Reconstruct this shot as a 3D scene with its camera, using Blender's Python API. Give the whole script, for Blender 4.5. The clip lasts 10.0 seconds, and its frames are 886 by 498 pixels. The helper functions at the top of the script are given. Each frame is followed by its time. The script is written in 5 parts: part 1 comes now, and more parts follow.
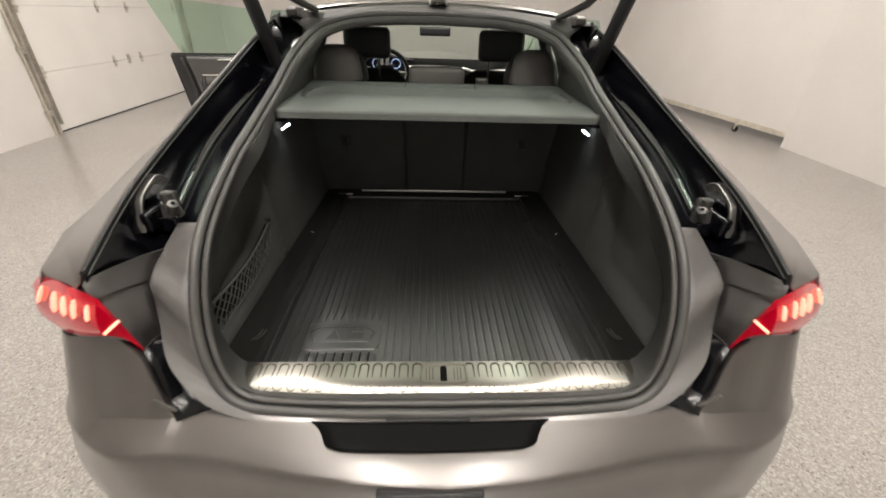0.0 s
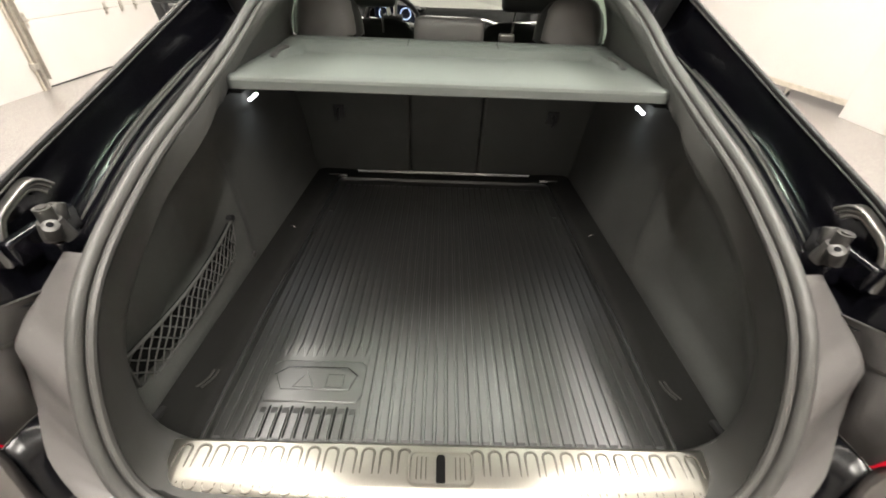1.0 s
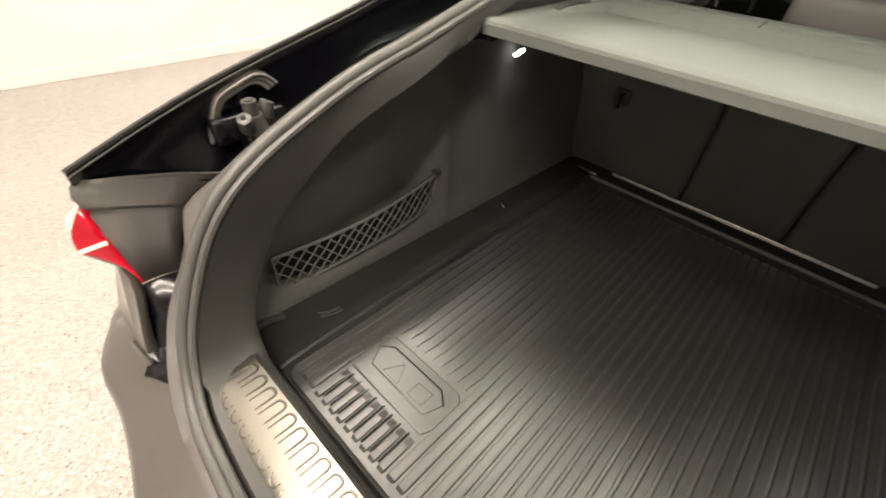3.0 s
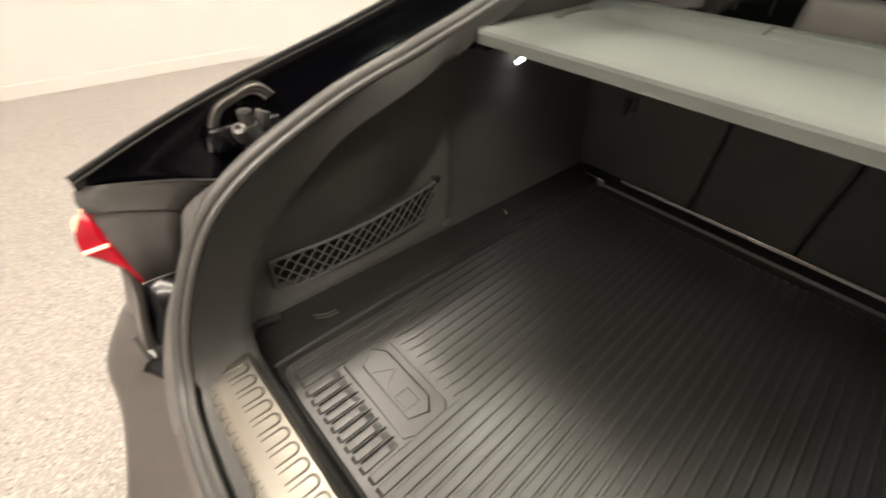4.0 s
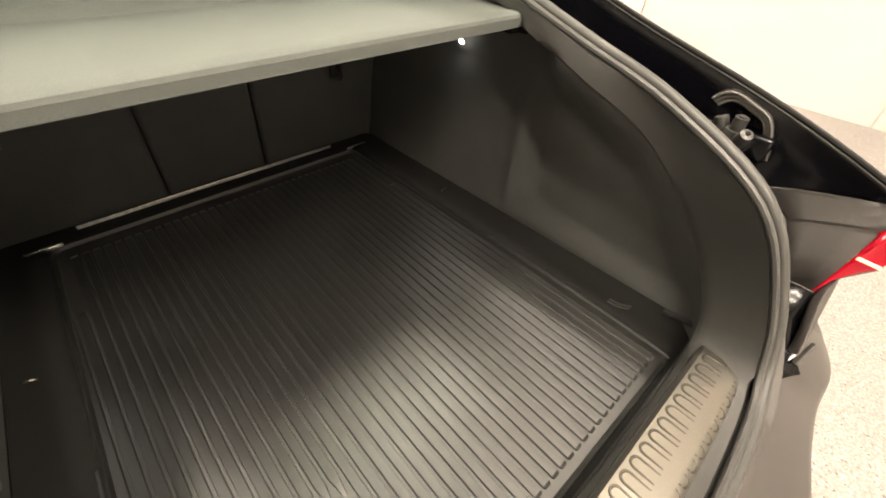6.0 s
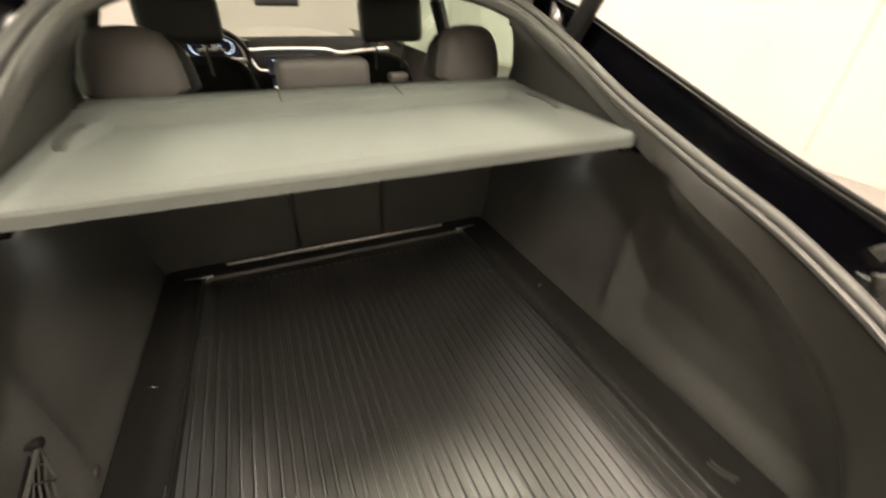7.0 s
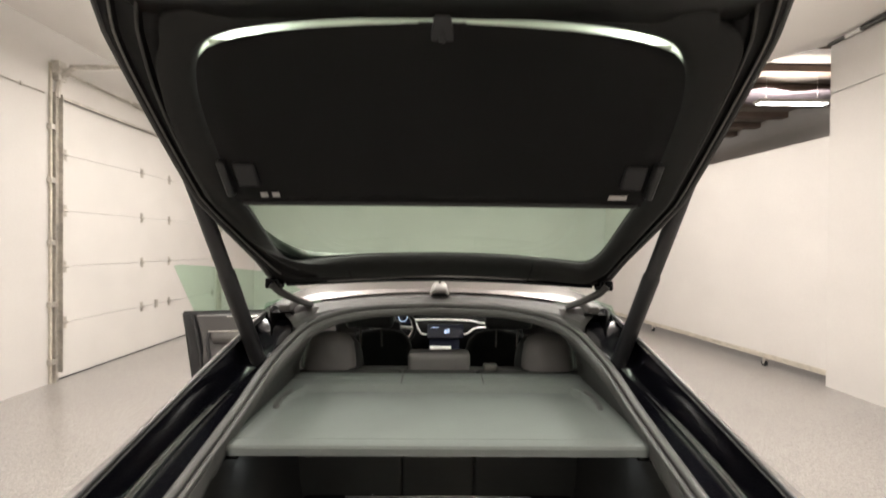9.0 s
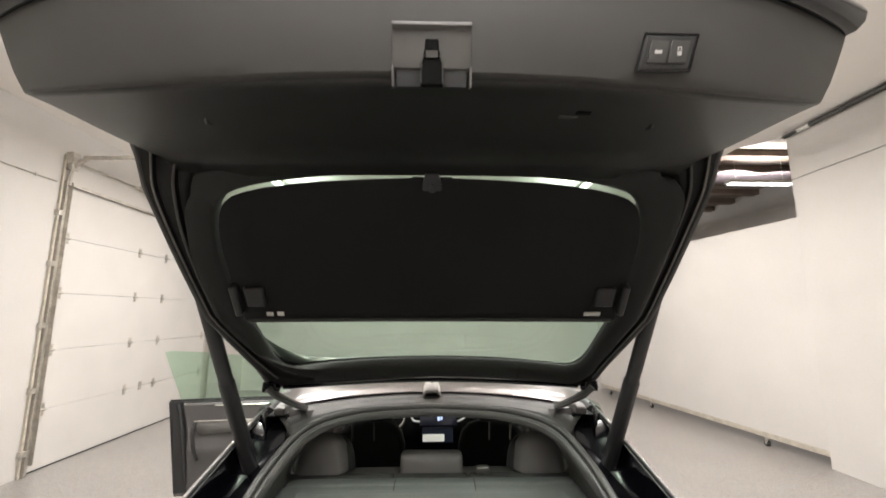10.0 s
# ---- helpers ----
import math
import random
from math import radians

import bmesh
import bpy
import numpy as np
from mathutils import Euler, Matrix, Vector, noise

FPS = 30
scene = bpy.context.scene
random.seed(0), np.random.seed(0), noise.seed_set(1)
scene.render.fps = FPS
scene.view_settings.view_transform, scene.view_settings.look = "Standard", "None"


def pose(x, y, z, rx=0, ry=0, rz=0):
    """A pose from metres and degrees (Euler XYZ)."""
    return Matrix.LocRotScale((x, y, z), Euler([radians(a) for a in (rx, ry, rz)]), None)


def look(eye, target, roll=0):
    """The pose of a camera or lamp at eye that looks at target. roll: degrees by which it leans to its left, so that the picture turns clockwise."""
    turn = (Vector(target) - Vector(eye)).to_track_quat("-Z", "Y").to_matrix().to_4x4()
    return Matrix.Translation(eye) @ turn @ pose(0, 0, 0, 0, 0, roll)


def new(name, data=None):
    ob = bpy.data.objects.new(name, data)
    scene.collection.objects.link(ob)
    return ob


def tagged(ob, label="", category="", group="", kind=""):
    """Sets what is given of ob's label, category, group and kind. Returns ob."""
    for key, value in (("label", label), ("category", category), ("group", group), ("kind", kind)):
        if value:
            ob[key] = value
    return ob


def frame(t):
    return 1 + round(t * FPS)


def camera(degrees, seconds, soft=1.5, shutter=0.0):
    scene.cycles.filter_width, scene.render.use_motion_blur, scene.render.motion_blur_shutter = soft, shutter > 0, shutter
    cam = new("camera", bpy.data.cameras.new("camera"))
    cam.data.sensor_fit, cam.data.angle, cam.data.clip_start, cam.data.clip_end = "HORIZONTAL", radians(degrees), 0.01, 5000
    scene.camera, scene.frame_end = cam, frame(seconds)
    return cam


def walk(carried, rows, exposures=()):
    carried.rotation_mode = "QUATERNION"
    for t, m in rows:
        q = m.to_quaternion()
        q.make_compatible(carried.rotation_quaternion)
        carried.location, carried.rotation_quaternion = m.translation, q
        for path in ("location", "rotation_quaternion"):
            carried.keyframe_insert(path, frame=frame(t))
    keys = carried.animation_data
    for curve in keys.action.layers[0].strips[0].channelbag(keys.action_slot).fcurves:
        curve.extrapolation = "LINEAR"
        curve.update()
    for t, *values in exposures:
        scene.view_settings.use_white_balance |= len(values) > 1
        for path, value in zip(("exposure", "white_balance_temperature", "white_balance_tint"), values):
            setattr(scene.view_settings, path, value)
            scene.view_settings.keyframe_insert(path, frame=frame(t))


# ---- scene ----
cam = camera(94.9, 10.0, soft=1.7, shutter=0.4)
PATH = [
    (0, (-0.047, 0.555, 1.381), (0.041, 2.282, 0.375), 1.9),
    (0.5, (-0.032, 0.771, 1.365), (0.039, 2.451, 0.283), 2.1),
    (1, (-0.017, 0.904, 1.346), (0.009, 2.527, 0.178), 2.3),
    (1.5, (-0.026, 1.065, 1.319), (-0.044, 2.607, 0.045), 3.3),
    (2, (-0.024, 1.175, 1.301), (-0.205, 2.64, -0.049), 3.8),
    (2.5, (0.022, 1.192, 1.282), (-0.655, 2.526, -0.046), 3.5),
    (2.7, (0.029, 1.194, 1.284), (-0.803, 2.433, -0.047), 4.3),
    (3.05, (0.056, 1.199, 1.273), (-0.989, 2.311, -0.02), 4.1),
    (3.4, (0.083, 1.204, 1.262), (-1.119, 2.228, 0.034), 2.5),
    (3.8, (0.114, 1.209, 1.249), (-1.075, 2.234, 0.008), 2.1),
    (4, (0.095, 1.245, 1.294), (-0.989, 2.305, -0.01), 2.9),
    (4.5, (0.026, 1.277, 1.281), (-0.621, 2.633, -0.04), 2.3),
    (5, (-0.168, 1.289, 1.266), (-0.05, 2.766, -0.078), 1.6),
    (5.5, (-0.249, 1.311, 1.278), (0.542, 2.556, -0.073), 2.9),
    (5.7, (-0.283, 1.327, 1.281), (0.681, 2.449, -0.065), 4.0),
    (6.05, (-0.26, 1.319, 1.289), (0.807, 2.371, -0.036), 4.1),
    (6.4, (-0.238, 1.312, 1.297), (0.763, 2.483, 0.023), 2.6),
    (6.8, (-0.213, 1.303, 1.306), (0.607, 2.702, 0.135), 1.7),
    (7, (-0.18, 1.308, 1.346), (0.507, 2.839, 0.258), 2.0),
    (7.5, (-0.053, 1.296, 1.403), (0.27, 3.068, 0.533), 1.3),
    (8, (0.0, 1.266, 1.456), (0.12, 3.193, 0.933), 0.9),
    (8.5, (0.007, 1.096, 1.528), (0.044, 3.08, 1.28), 0.6),
    (9, (-0.002, 0.904, 1.601), (0.015, 2.904, 1.585), 0.5),
    (9.5, (-0.001, 0.821, 1.687), (0.026, 2.811, 1.886), 0.2),
    (10, (0.003, 0.785, 1.731), (0.052, 2.76, 2.046), -0.0),
]
# stops, by seconds: the camera opens up inside the dark boot
EXPOSURES = [(0, -0.70, 6400, 9), (0.5, -0.56, 6500, 9), (1, 0.12, 6400, 8), (1.5, 0.45, 6500, 7), (2, 0.52, 6900, 8), (2.7, 0.34, 7000, 11), (4, -0.08, 7000, 11), (5, 0.4, 7300, 9), (5.7, 0.25, 7400, 11), (6.8, 0.28, 7500, 11), (7.5, 0.08, 7200, 12), (8, 0.12, 6900, 10), (8.5, -0.25, 6800, 12), (9, -0.52, 6400, 10), (10, -0.50, 6200, 9)]
walk(cam, [(t, look(eye, target, roll)) for t, eye, target, roll in PATH], EXPOSURES)

# ---- light ----
world = bpy.data.worlds.new("world")
world.use_nodes = True
world.node_tree.nodes["Background"].inputs[0].default_value = (1.0, 0.95, 0.9, 1)
world.node_tree.nodes["Background"].inputs[1].default_value = 0.02
scene.world = world

# Ceiling tubes: rows of (x, y, length, watts)
TUBES = [(-1.2, 2.75, 2.4, 120), (1.2, 2.75, 2.4, 120), (-0.6, -0.2, 2.4, 100), (0.6, -0.2, 2.4, 100), (-2.3, 6.3, 2.4, 115), (2.3, 6.3, 2.4, 115)]
CEIL = 4.0


# ---- materials ----
def mat(name, base, rough=0.5, metal=0.0, coat=0.0, spec=0.5, grain=0.0, grain_size=200.0, vary=0.0, vary_size=3.0, bump=0.0, bump_size=300.0, glow=None, power=0.0, sheen=0.0, rough_vary=0.0, coat_rough=0.04):
    m = bpy.data.materials.new(name)
    m.use_nodes = True
    nt = m.node_tree
    b = nt.nodes["Principled BSDF"]
    b.inputs["Base Color"].default_value = (*base, 1)
    b.inputs["Roughness"].default_value = rough
    b.inputs["Metallic"].default_value = metal
    b.inputs["Coat Weight"].default_value = coat
    b.inputs["Coat Roughness"].default_value = coat_rough
    b.inputs["Specular IOR Level"].default_value = spec
    b.inputs["Sheen Weight"].default_value = sheen
    if glow:
        b.inputs["Emission Color"].default_value = (*glow, 1)
        b.inputs["Emission Strength"].default_value = power
    tc = nt.nodes.new("ShaderNodeTexCoord")

    def noise_tex(size, detail=4.0):
        n = nt.nodes.new("ShaderNodeTexNoise")
        n.inputs["Scale"].default_value = size
        n.inputs["Detail"].default_value = detail
        nt.links.new(tc.outputs["Object"], n.inputs["Vector"])
        return n

    col = None
    for amount, size in ((vary, vary_size), (grain, grain_size)):
        if amount:
            n = noise_tex(size)
            ramp = nt.nodes.new("ShaderNodeMapRange")
            ramp.inputs["From Min"].default_value, ramp.inputs["From Max"].default_value = 0.3, 0.7
            ramp.inputs["To Min"].default_value, ramp.inputs["To Max"].default_value = 1 - amount, 1 + amount
            nt.links.new(n.outputs["Fac"], ramp.inputs["Value"])
            mix = nt.nodes.new("ShaderNodeMix")
            mix.data_type, mix.blend_type = "RGBA", "MULTIPLY"
            mix.inputs["Factor"].default_value = 1
            if col is None:
                mix.inputs["A"].default_value = (*base, 1)
            else:
                nt.links.new(col, mix.inputs["A"])
            nt.links.new(ramp.outputs["Result"], mix.inputs["B"])
            col = mix.outputs["Result"]
    if col is not None:
        nt.links.new(col, b.inputs["Base Color"])
    if rough_vary:
        n = noise_tex(vary_size * 2.3)
        ramp = nt.nodes.new("ShaderNodeMapRange")
        ramp.inputs["From Min"].default_value, ramp.inputs["From Max"].default_value = 0.3, 0.7
        ramp.inputs["To Min"].default_value, ramp.inputs["To Max"].default_value = max(0.02, rough - rough_vary), rough + rough_vary
        nt.links.new(n.outputs["Fac"], ramp.inputs["Value"])
        nt.links.new(ramp.outputs["Result"], b.inputs["Roughness"])
    if bump:
        n = noise_tex(bump_size, 6.0)
        bp = nt.nodes.new("ShaderNodeBump")
        bp.inputs["Strength"].default_value = bump
        bp.inputs["Distance"].default_value = 0.002
        nt.links.new(n.outputs["Fac"], bp.inputs["Height"])
        nt.links.new(bp.outputs["Normal"], b.inputs["Normal"])
    return m


def glass_mat(name, tint, gloss=0.9):
    m = bpy.data.materials.new(name)
    m.use_nodes = True
    nt = m.node_tree
    nt.nodes.remove(nt.nodes["Principled BSDF"])
    out = nt.nodes["Material Output"]
    tr, gl = nt.nodes.new("ShaderNodeBsdfTransparent"), nt.nodes.new("ShaderNodeBsdfGlossy")
    tr.inputs["Color"].default_value = (*tint, 1)
    gl.inputs["Roughness"].default_value = 0.01
    gl.inputs["Color"].default_value = (gloss, gloss, gloss, 1)
    lw = nt.nodes.new("ShaderNodeLayerWeight")
    lw.inputs["Blend"].default_value = 0.5
    pw = nt.nodes.new("ShaderNodeMath")
    pw.operation = "POWER"
    pw.inputs[1].default_value = 4.0
    nt.links.new(lw.outputs["Facing"], pw.inputs[0])
    ad = nt.nodes.new("ShaderNodeMath")
    ad.operation, ad.use_clamp = "MULTIPLY_ADD", True
    ad.inputs[1].default_value, ad.inputs[2].default_value = 0.75, 0.05
    nt.links.new(pw.outputs[0], ad.inputs[0])
    mx = nt.nodes.new("ShaderNodeMixShader")
    nt.links.new(ad.outputs[0], mx.inputs[0])
    nt.links.new(tr.outputs[0], mx.inputs[1])
    nt.links.new(gl.outputs[0], mx.inputs[2])
    nt.links.new(mx.outputs[0], out.inputs["Surface"])
    return m


def flake_floor():
    """Grey epoxy with broadcast paint flakes under a clear coat."""
    m = mat("epoxy_flake_floor", (0.4, 0.38, 0.36), rough=0.32, coat=0.55, coat_rough=0.12)
    nt = m.node_tree
    b = nt.nodes["Principled BSDF"]
    tc = nt.nodes.new("ShaderNodeTexCoord")
    v = nt.nodes.new("ShaderNodeTexVoronoi")
    v.inputs["Scale"].default_value = 170
    nt.links.new(tc.outputs["Object"], v.inputs["Vector"])
    sep = nt.nodes.new("ShaderNodeSeparateColor")
    nt.links.new(v.outputs["Color"], sep.inputs[0])
    r = nt.nodes.new("ShaderNodeValToRGB")
    r.color_ramp.interpolation = "CONSTANT"
    e = r.color_ramp.elements
    e[0].position, e[0].color = 0.0, (0.27, 0.25, 0.23, 1)
    e[1].position, e[1].color = 0.34, (0.40, 0.38, 0.355, 1)
    for p, c in ((0.56, 0.32), (0.74, 0.23), (0.86, 0.28), (0.965, 0.13)):
        k = e.new(p)
        k.color = (c, c * 0.95, c * 0.9, 1)
    nt.links.new(sep.outputs[0], r.inputs[0])
    n = nt.nodes.new("ShaderNodeTexNoise")
    n.inputs["Scale"].default_value = 1.1
    nt.links.new(tc.outputs["Object"], n.inputs["Vector"])
    rg = nt.nodes.new("ShaderNodeMapRange")
    rg.inputs["To Min"].default_value, rg.inputs["To Max"].default_value = 0.88, 1.1
    nt.links.new(n.outputs["Fac"], rg.inputs["Value"])
    mx = nt.nodes.new("ShaderNodeMix")
    mx.data_type, mx.blend_type = "RGBA", "MULTIPLY"
    mx.inputs["Factor"].default_value = 1
    nt.links.new(r.outputs[0], mx.inputs["A"])
    nt.links.new(rg.outputs["Result"], mx.inputs["B"])
    nt.links.new(mx.outputs["Result"], b.inputs["Base Color"])
    return m


M_WALL = mat("white_wall_paint", (0.63, 0.605, 0.575), rough=0.6, vary=0.03, vary_size=1.3, bump=0.08, bump_size=90, grain=0.015, grain_size=40)
M_CEIL = mat("white_ceiling", (0.88, 0.85, 0.81), rough=0.7, vary=0.03, vary_size=1.0)
M_DOOR = mat("white_door_steel", (0.70, 0.675, 0.64), rough=0.4, vary=0.03, vary_size=2.0, bump=0.05, bump_size=60)
M_GALV = mat("galvanised_steel", (0.55, 0.52, 0.47), rough=0.45, metal=0.7, vary=0.2, vary_size=9, grain=0.1, grain_size=60)
M_FLOOR = flake_floor()
M_WOOD = mat("raw_pine", (0.52, 0.475, 0.40), rough=0.7, vary=0.15, vary_size=12, grain=0.1, grain_size=80)
M_DARK = mat("black_gasket", (0.02, 0.02, 0.02), rough=0.8)
M_DECK = mat("dark_roof_deck", (0.24, 0.20, 0.22), rough=0.8, vary=0.2, vary_size=3)
M_JOIST = mat("painted_joist", (0.16, 0.115, 0.09), rough=0.6, vary=0.2, vary_size=4)
M_BAYDECK = mat("pale_roof_boards", (0.27, 0.235, 0.20), rough=0.7, vary=0.12, vary_size=3, grain=0.08, grain_size=50)
M_TUBE = mat("lit_tube", (1, 1, 1), glow=(1.0, 0.96, 0.9), power=9.0)
M_PAINT = mat("dark_grey_metallic_paint", (0.125, 0.115, 0.11), rough=0.36, metal=0.7, coat=1.0, spec=0.6, grain=0.05, grain_size=1500, vary=0.03, vary_size=5, coat_rough=0.2)
M_GLOSS = mat("black_gloss", (0.006, 0.006, 0.008), rough=0.12, coat=0.6, spec=0.4)
M_TRIM = mat("charcoal_plastic", (0.062, 0.061, 0.058), rough=0.5, bump=0.25, bump_size=900, vary=0.06, vary_size=6, spec=0.45)
M_GUT = mat("black_enamel", (0.003, 0.003, 0.0045), rough=0.15, spec=0.36)
M_GREYP = mat("grey_plastic", (0.082, 0.077, 0.074), rough=0.45, bump=0.2, bump_size=800, vary=0.06, vary_size=6)
M_RUBBER = mat("seal_rubber", (0.060, 0.059, 0.056), rough=0.5, bump=0.15, bump_size=500, vary=0.08, vary_size=20)
M_CARPET = mat("charcoal_carpet", (0.07, 0.071, 0.067), rough=0.95, bump=0.5, bump_size=700, grain=0.35, grain_size=900, vary=0.12, vary_size=5, sheen=0.05, spec=0.15)
M_MAT = mat("black_rubber_mat", (0.007, 0.0070, 0.0060), rough=0.42, bump=0.08, bump_size=900, vary=0.08, vary_size=7, spec=1.0, rough_vary=0.04, coat=1.0, coat_rough=0.42)
M_SHELF = mat("grey_shelf_cloth", (0.126, 0.138, 0.129), rough=0.8, bump=0.35, bump_size=900, grain=0.12, grain_size=700, vary=0.05, vary_size=4, spec=0.25)
M_LEATHER = mat("grey_leather", (0.145, 0.139, 0.134), rough=0.55, bump=0.3, bump_size=350, vary=0.08, vary_size=8)
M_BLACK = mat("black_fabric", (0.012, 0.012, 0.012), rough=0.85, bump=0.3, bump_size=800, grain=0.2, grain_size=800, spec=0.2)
M_DARKP = mat("black_plastic", (0.02, 0.02, 0.021), rough=0.45, bump=0.15, bump_size=700)
M_STEEL = mat("brushed_steel", (0.42, 0.405, 0.36), rough=0.28, metal=0.95, spec=0.4, grain=0.04, grain_size=400)
# the tray's rubber again, matt and dark where its margin lies in shade
M_MARGIN = mat("black_felt", (0.015, 0.0148, 0.014), rough=0.9, spec=0.08, bump=0.4, bump_size=900, grain=0.3, grain_size=700)
M_SATBLACK = mat("gloss_black_panel", (0.004, 0.004, 0.005), rough=0.2, spec=0.35)
# darker copy of the sill steel, crease shade for the pressed outlines
M_STEEL2 = mat("shaded_steel_outline", (0.16, 0.152, 0.132), rough=0.32, metal=0.9)
M_BLACKP = mat("matt_black_recess", (0.004, 0.004, 0.004), rough=0.6, spec=0.06)
M_COVER = mat("dark_grey_moulding", (0.07, 0.066, 0.064), rough=0.42, bump=0.15, bump_size=800, vary=0.06, vary_size=6)
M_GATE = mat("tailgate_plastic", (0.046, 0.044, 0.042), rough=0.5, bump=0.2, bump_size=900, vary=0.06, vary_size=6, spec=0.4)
M_EDGE = mat("black_edge_plastic", (0.012, 0.0115, 0.0115), rough=0.5, spec=0.25, bump=0.1, bump_size=400)
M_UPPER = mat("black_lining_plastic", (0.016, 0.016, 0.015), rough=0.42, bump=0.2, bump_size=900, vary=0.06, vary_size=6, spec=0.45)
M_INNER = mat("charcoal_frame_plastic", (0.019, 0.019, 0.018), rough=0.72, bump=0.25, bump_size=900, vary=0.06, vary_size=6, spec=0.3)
M_WOODTRIM = mat("dark_inlay", (0.05, 0.045, 0.04), rough=0.3, coat=0.5)
M_CHROME = mat("satin_chrome", (0.75, 0.74, 0.72), rough=0.22, metal=1.0)
M_SATIN = mat("satin_silver", (0.85, 0.84, 0.82), rough=0.4, metal=0.45)
M_CAST = mat("grey_cast_metal", (0.062, 0.06, 0.057), rough=0.42, metal=0.3, vary=0.15, vary_size=30)
M_ANT = mat("pale_grey_paint", (0.30, 0.29, 0.27), rough=0.35, vary=0.05, vary_size=20)
M_CAST2 = mat("pale_zinc", (0.17, 0.165, 0.155), rough=0.4, metal=0.6, vary=0.15, vary_size=30)
M_SEATBACK = mat("grey_seat_carpet", (0.066, 0.068, 0.064), rough=0.95, bump=0.5, bump_size=700, grain=0.3, grain_size=900, vary=0.1, vary_size=5, spec=0.15)
M_RED = mat("red_lens", (0.22, 0.0, 0.006), rough=0.12, coat=0.5, spec=0.4, glow=(1.0, 0.0, 0.03), power=0.34, vary=0.15, vary_size=60)
M_LED = mat("lit_tail_led", (1, 0.3, 0.25), glow=(1.0, 0.42, 0.26), power=2.0)
M_BOOTLED = mat("lit_boot_led", (1, 1, 1), glow=(0.95, 0.97, 1.0), power=14.0)
M_WHITE = mat("white_print", (0.5, 0.49, 0.47), rough=0.5)
M_SCREEN = mat("dark_display", (0.01, 0.011, 0.018), rough=0.08, glow=(0.08, 0.1, 0.2), power=0.04)
M_SCREENLIT = mat("display_marks", (0.5, 0.6, 0.8), glow=(0.55, 0.7, 1.0), power=1.2)
M_GLASS = glass_mat("green_tinted_glass", (0.67, 0.85, 0.74))
M_DOORGLASS = glass_mat("door_glass", (0.80, 0.92, 0.84))
M_CLEAR = glass_mat("windscreen_glass", (0.80, 0.88, 0.83))
M_NET = mat("grey_elastic_cord", (0.085, 0.085, 0.081), rough=0.7)
M_TYRE = mat("tyre_rubber", (0.02, 0.02, 0.02), rough=0.7, bump=0.2, bump_size=200)
M_ALLOY = mat("alloy_rim", (0.45, 0.45, 0.46), rough=0.3, metal=0.9)


# ---- mesh helpers ----
def link(name, verts, faces, material, parent=None, label="", smooth=True, bevel=0.0, segs=2, solid=0.0, sub=0, angle=40):
    me = bpy.data.meshes.new(name)
    me.from_pydata([tuple(map(float, v)) for v in verts], [], [tuple(f) for f in faces])
    me.validate()
    bm = bmesh.new()
    bm.from_mesh(me)
    bmesh.ops.remove_doubles(bm, verts=bm.verts, dist=1e-5)
    bmesh.ops.recalc_face_normals(bm, faces=bm.faces)
    bm.to_mesh(me)
    bm.free()
    me.materials.append(material)
    if smooth:
        for p in me.polygons:
            p.use_smooth = True
        me.set_sharp_from_angle(angle=radians(angle))
    ob = new(name, me)
    if parent is not None:
        ob.parent = parent
    if label:
        tagged(ob, label)
    if solid:
        s = ob.modifiers.new("solid", "SOLIDIFY")
        s.thickness, s.offset = solid, 0
    if bevel:
        b = ob.modifiers.new("bevel", "BEVEL")
        b.width, b.segments, b.limit_method, b.angle_limit = bevel, segs, "ANGLE", radians(35)
    if sub:
        s = ob.modifiers.new("sub", "SUBSURF")
        s.levels = s.render_levels = sub
    return ob


def grid(rows, closed=False, loop=False):
    """Faces over rows of points; closed joins each row's ends, loop joins the last row to the first."""
    n = len(rows[0])
    verts = [p for r in rows for p in r]
    faces = []
    for i in range(len(rows) if loop else len(rows) - 1):
        a, b = i * n, ((i + 1) % len(rows)) * n
        for j in range(n if closed else n - 1):
            k = (j + 1) % n
            faces.append((a + j, a + k, b + k, b + j))
    return verts, faces


def join(*pieces):
    verts, faces = [], []
    for v, f in pieces:
        o = len(verts)
        verts += list(v)
        faces += [tuple(i + o for i in q) for q in f]
    return verts, faces


def box(x0, x1, y0, y1, z0, z1):
    v = [(x, y, z) for x in (x0, x1) for y in (y0, y1) for z in (z0, z1)]
    return v, [(0, 1, 3, 2), (4, 6, 7, 5), (0, 4, 5, 1), (2, 3, 7, 6), (0, 2, 6, 4), (1, 5, 7, 3)]


def moved(piece, m):
    return [tuple(m @ Vector(v)) for v in piece[0]], piece[1]


def flipx(piece):
    return [(-v[0], v[1], v[2]) for v in piece[0]], piece[1]


def smooth_path(points, n=8, closed=False):
    """A Catmull-Rom line through the points."""
    P = [Vector(p) for p in points]
    P = [P[-1]] + P + [P[0], P[1]] if closed else [2 * P[0] - P[1]] + P + [2 * P[-1] - P[-2]]
    out = []
    for i in range(1, len(P) - 2):
        a, b, c, d = P[i - 1:i + 3]
        for k in range(n):
            u = k / n
            out.append(0.5 * (2 * b + (c - a) * u + (2 * a - 5 * b + 4 * c - d) * u * u + (3 * b - a - 3 * c + d) * u ** 3))
    if not closed:
        out.append(P[-2])
    return out


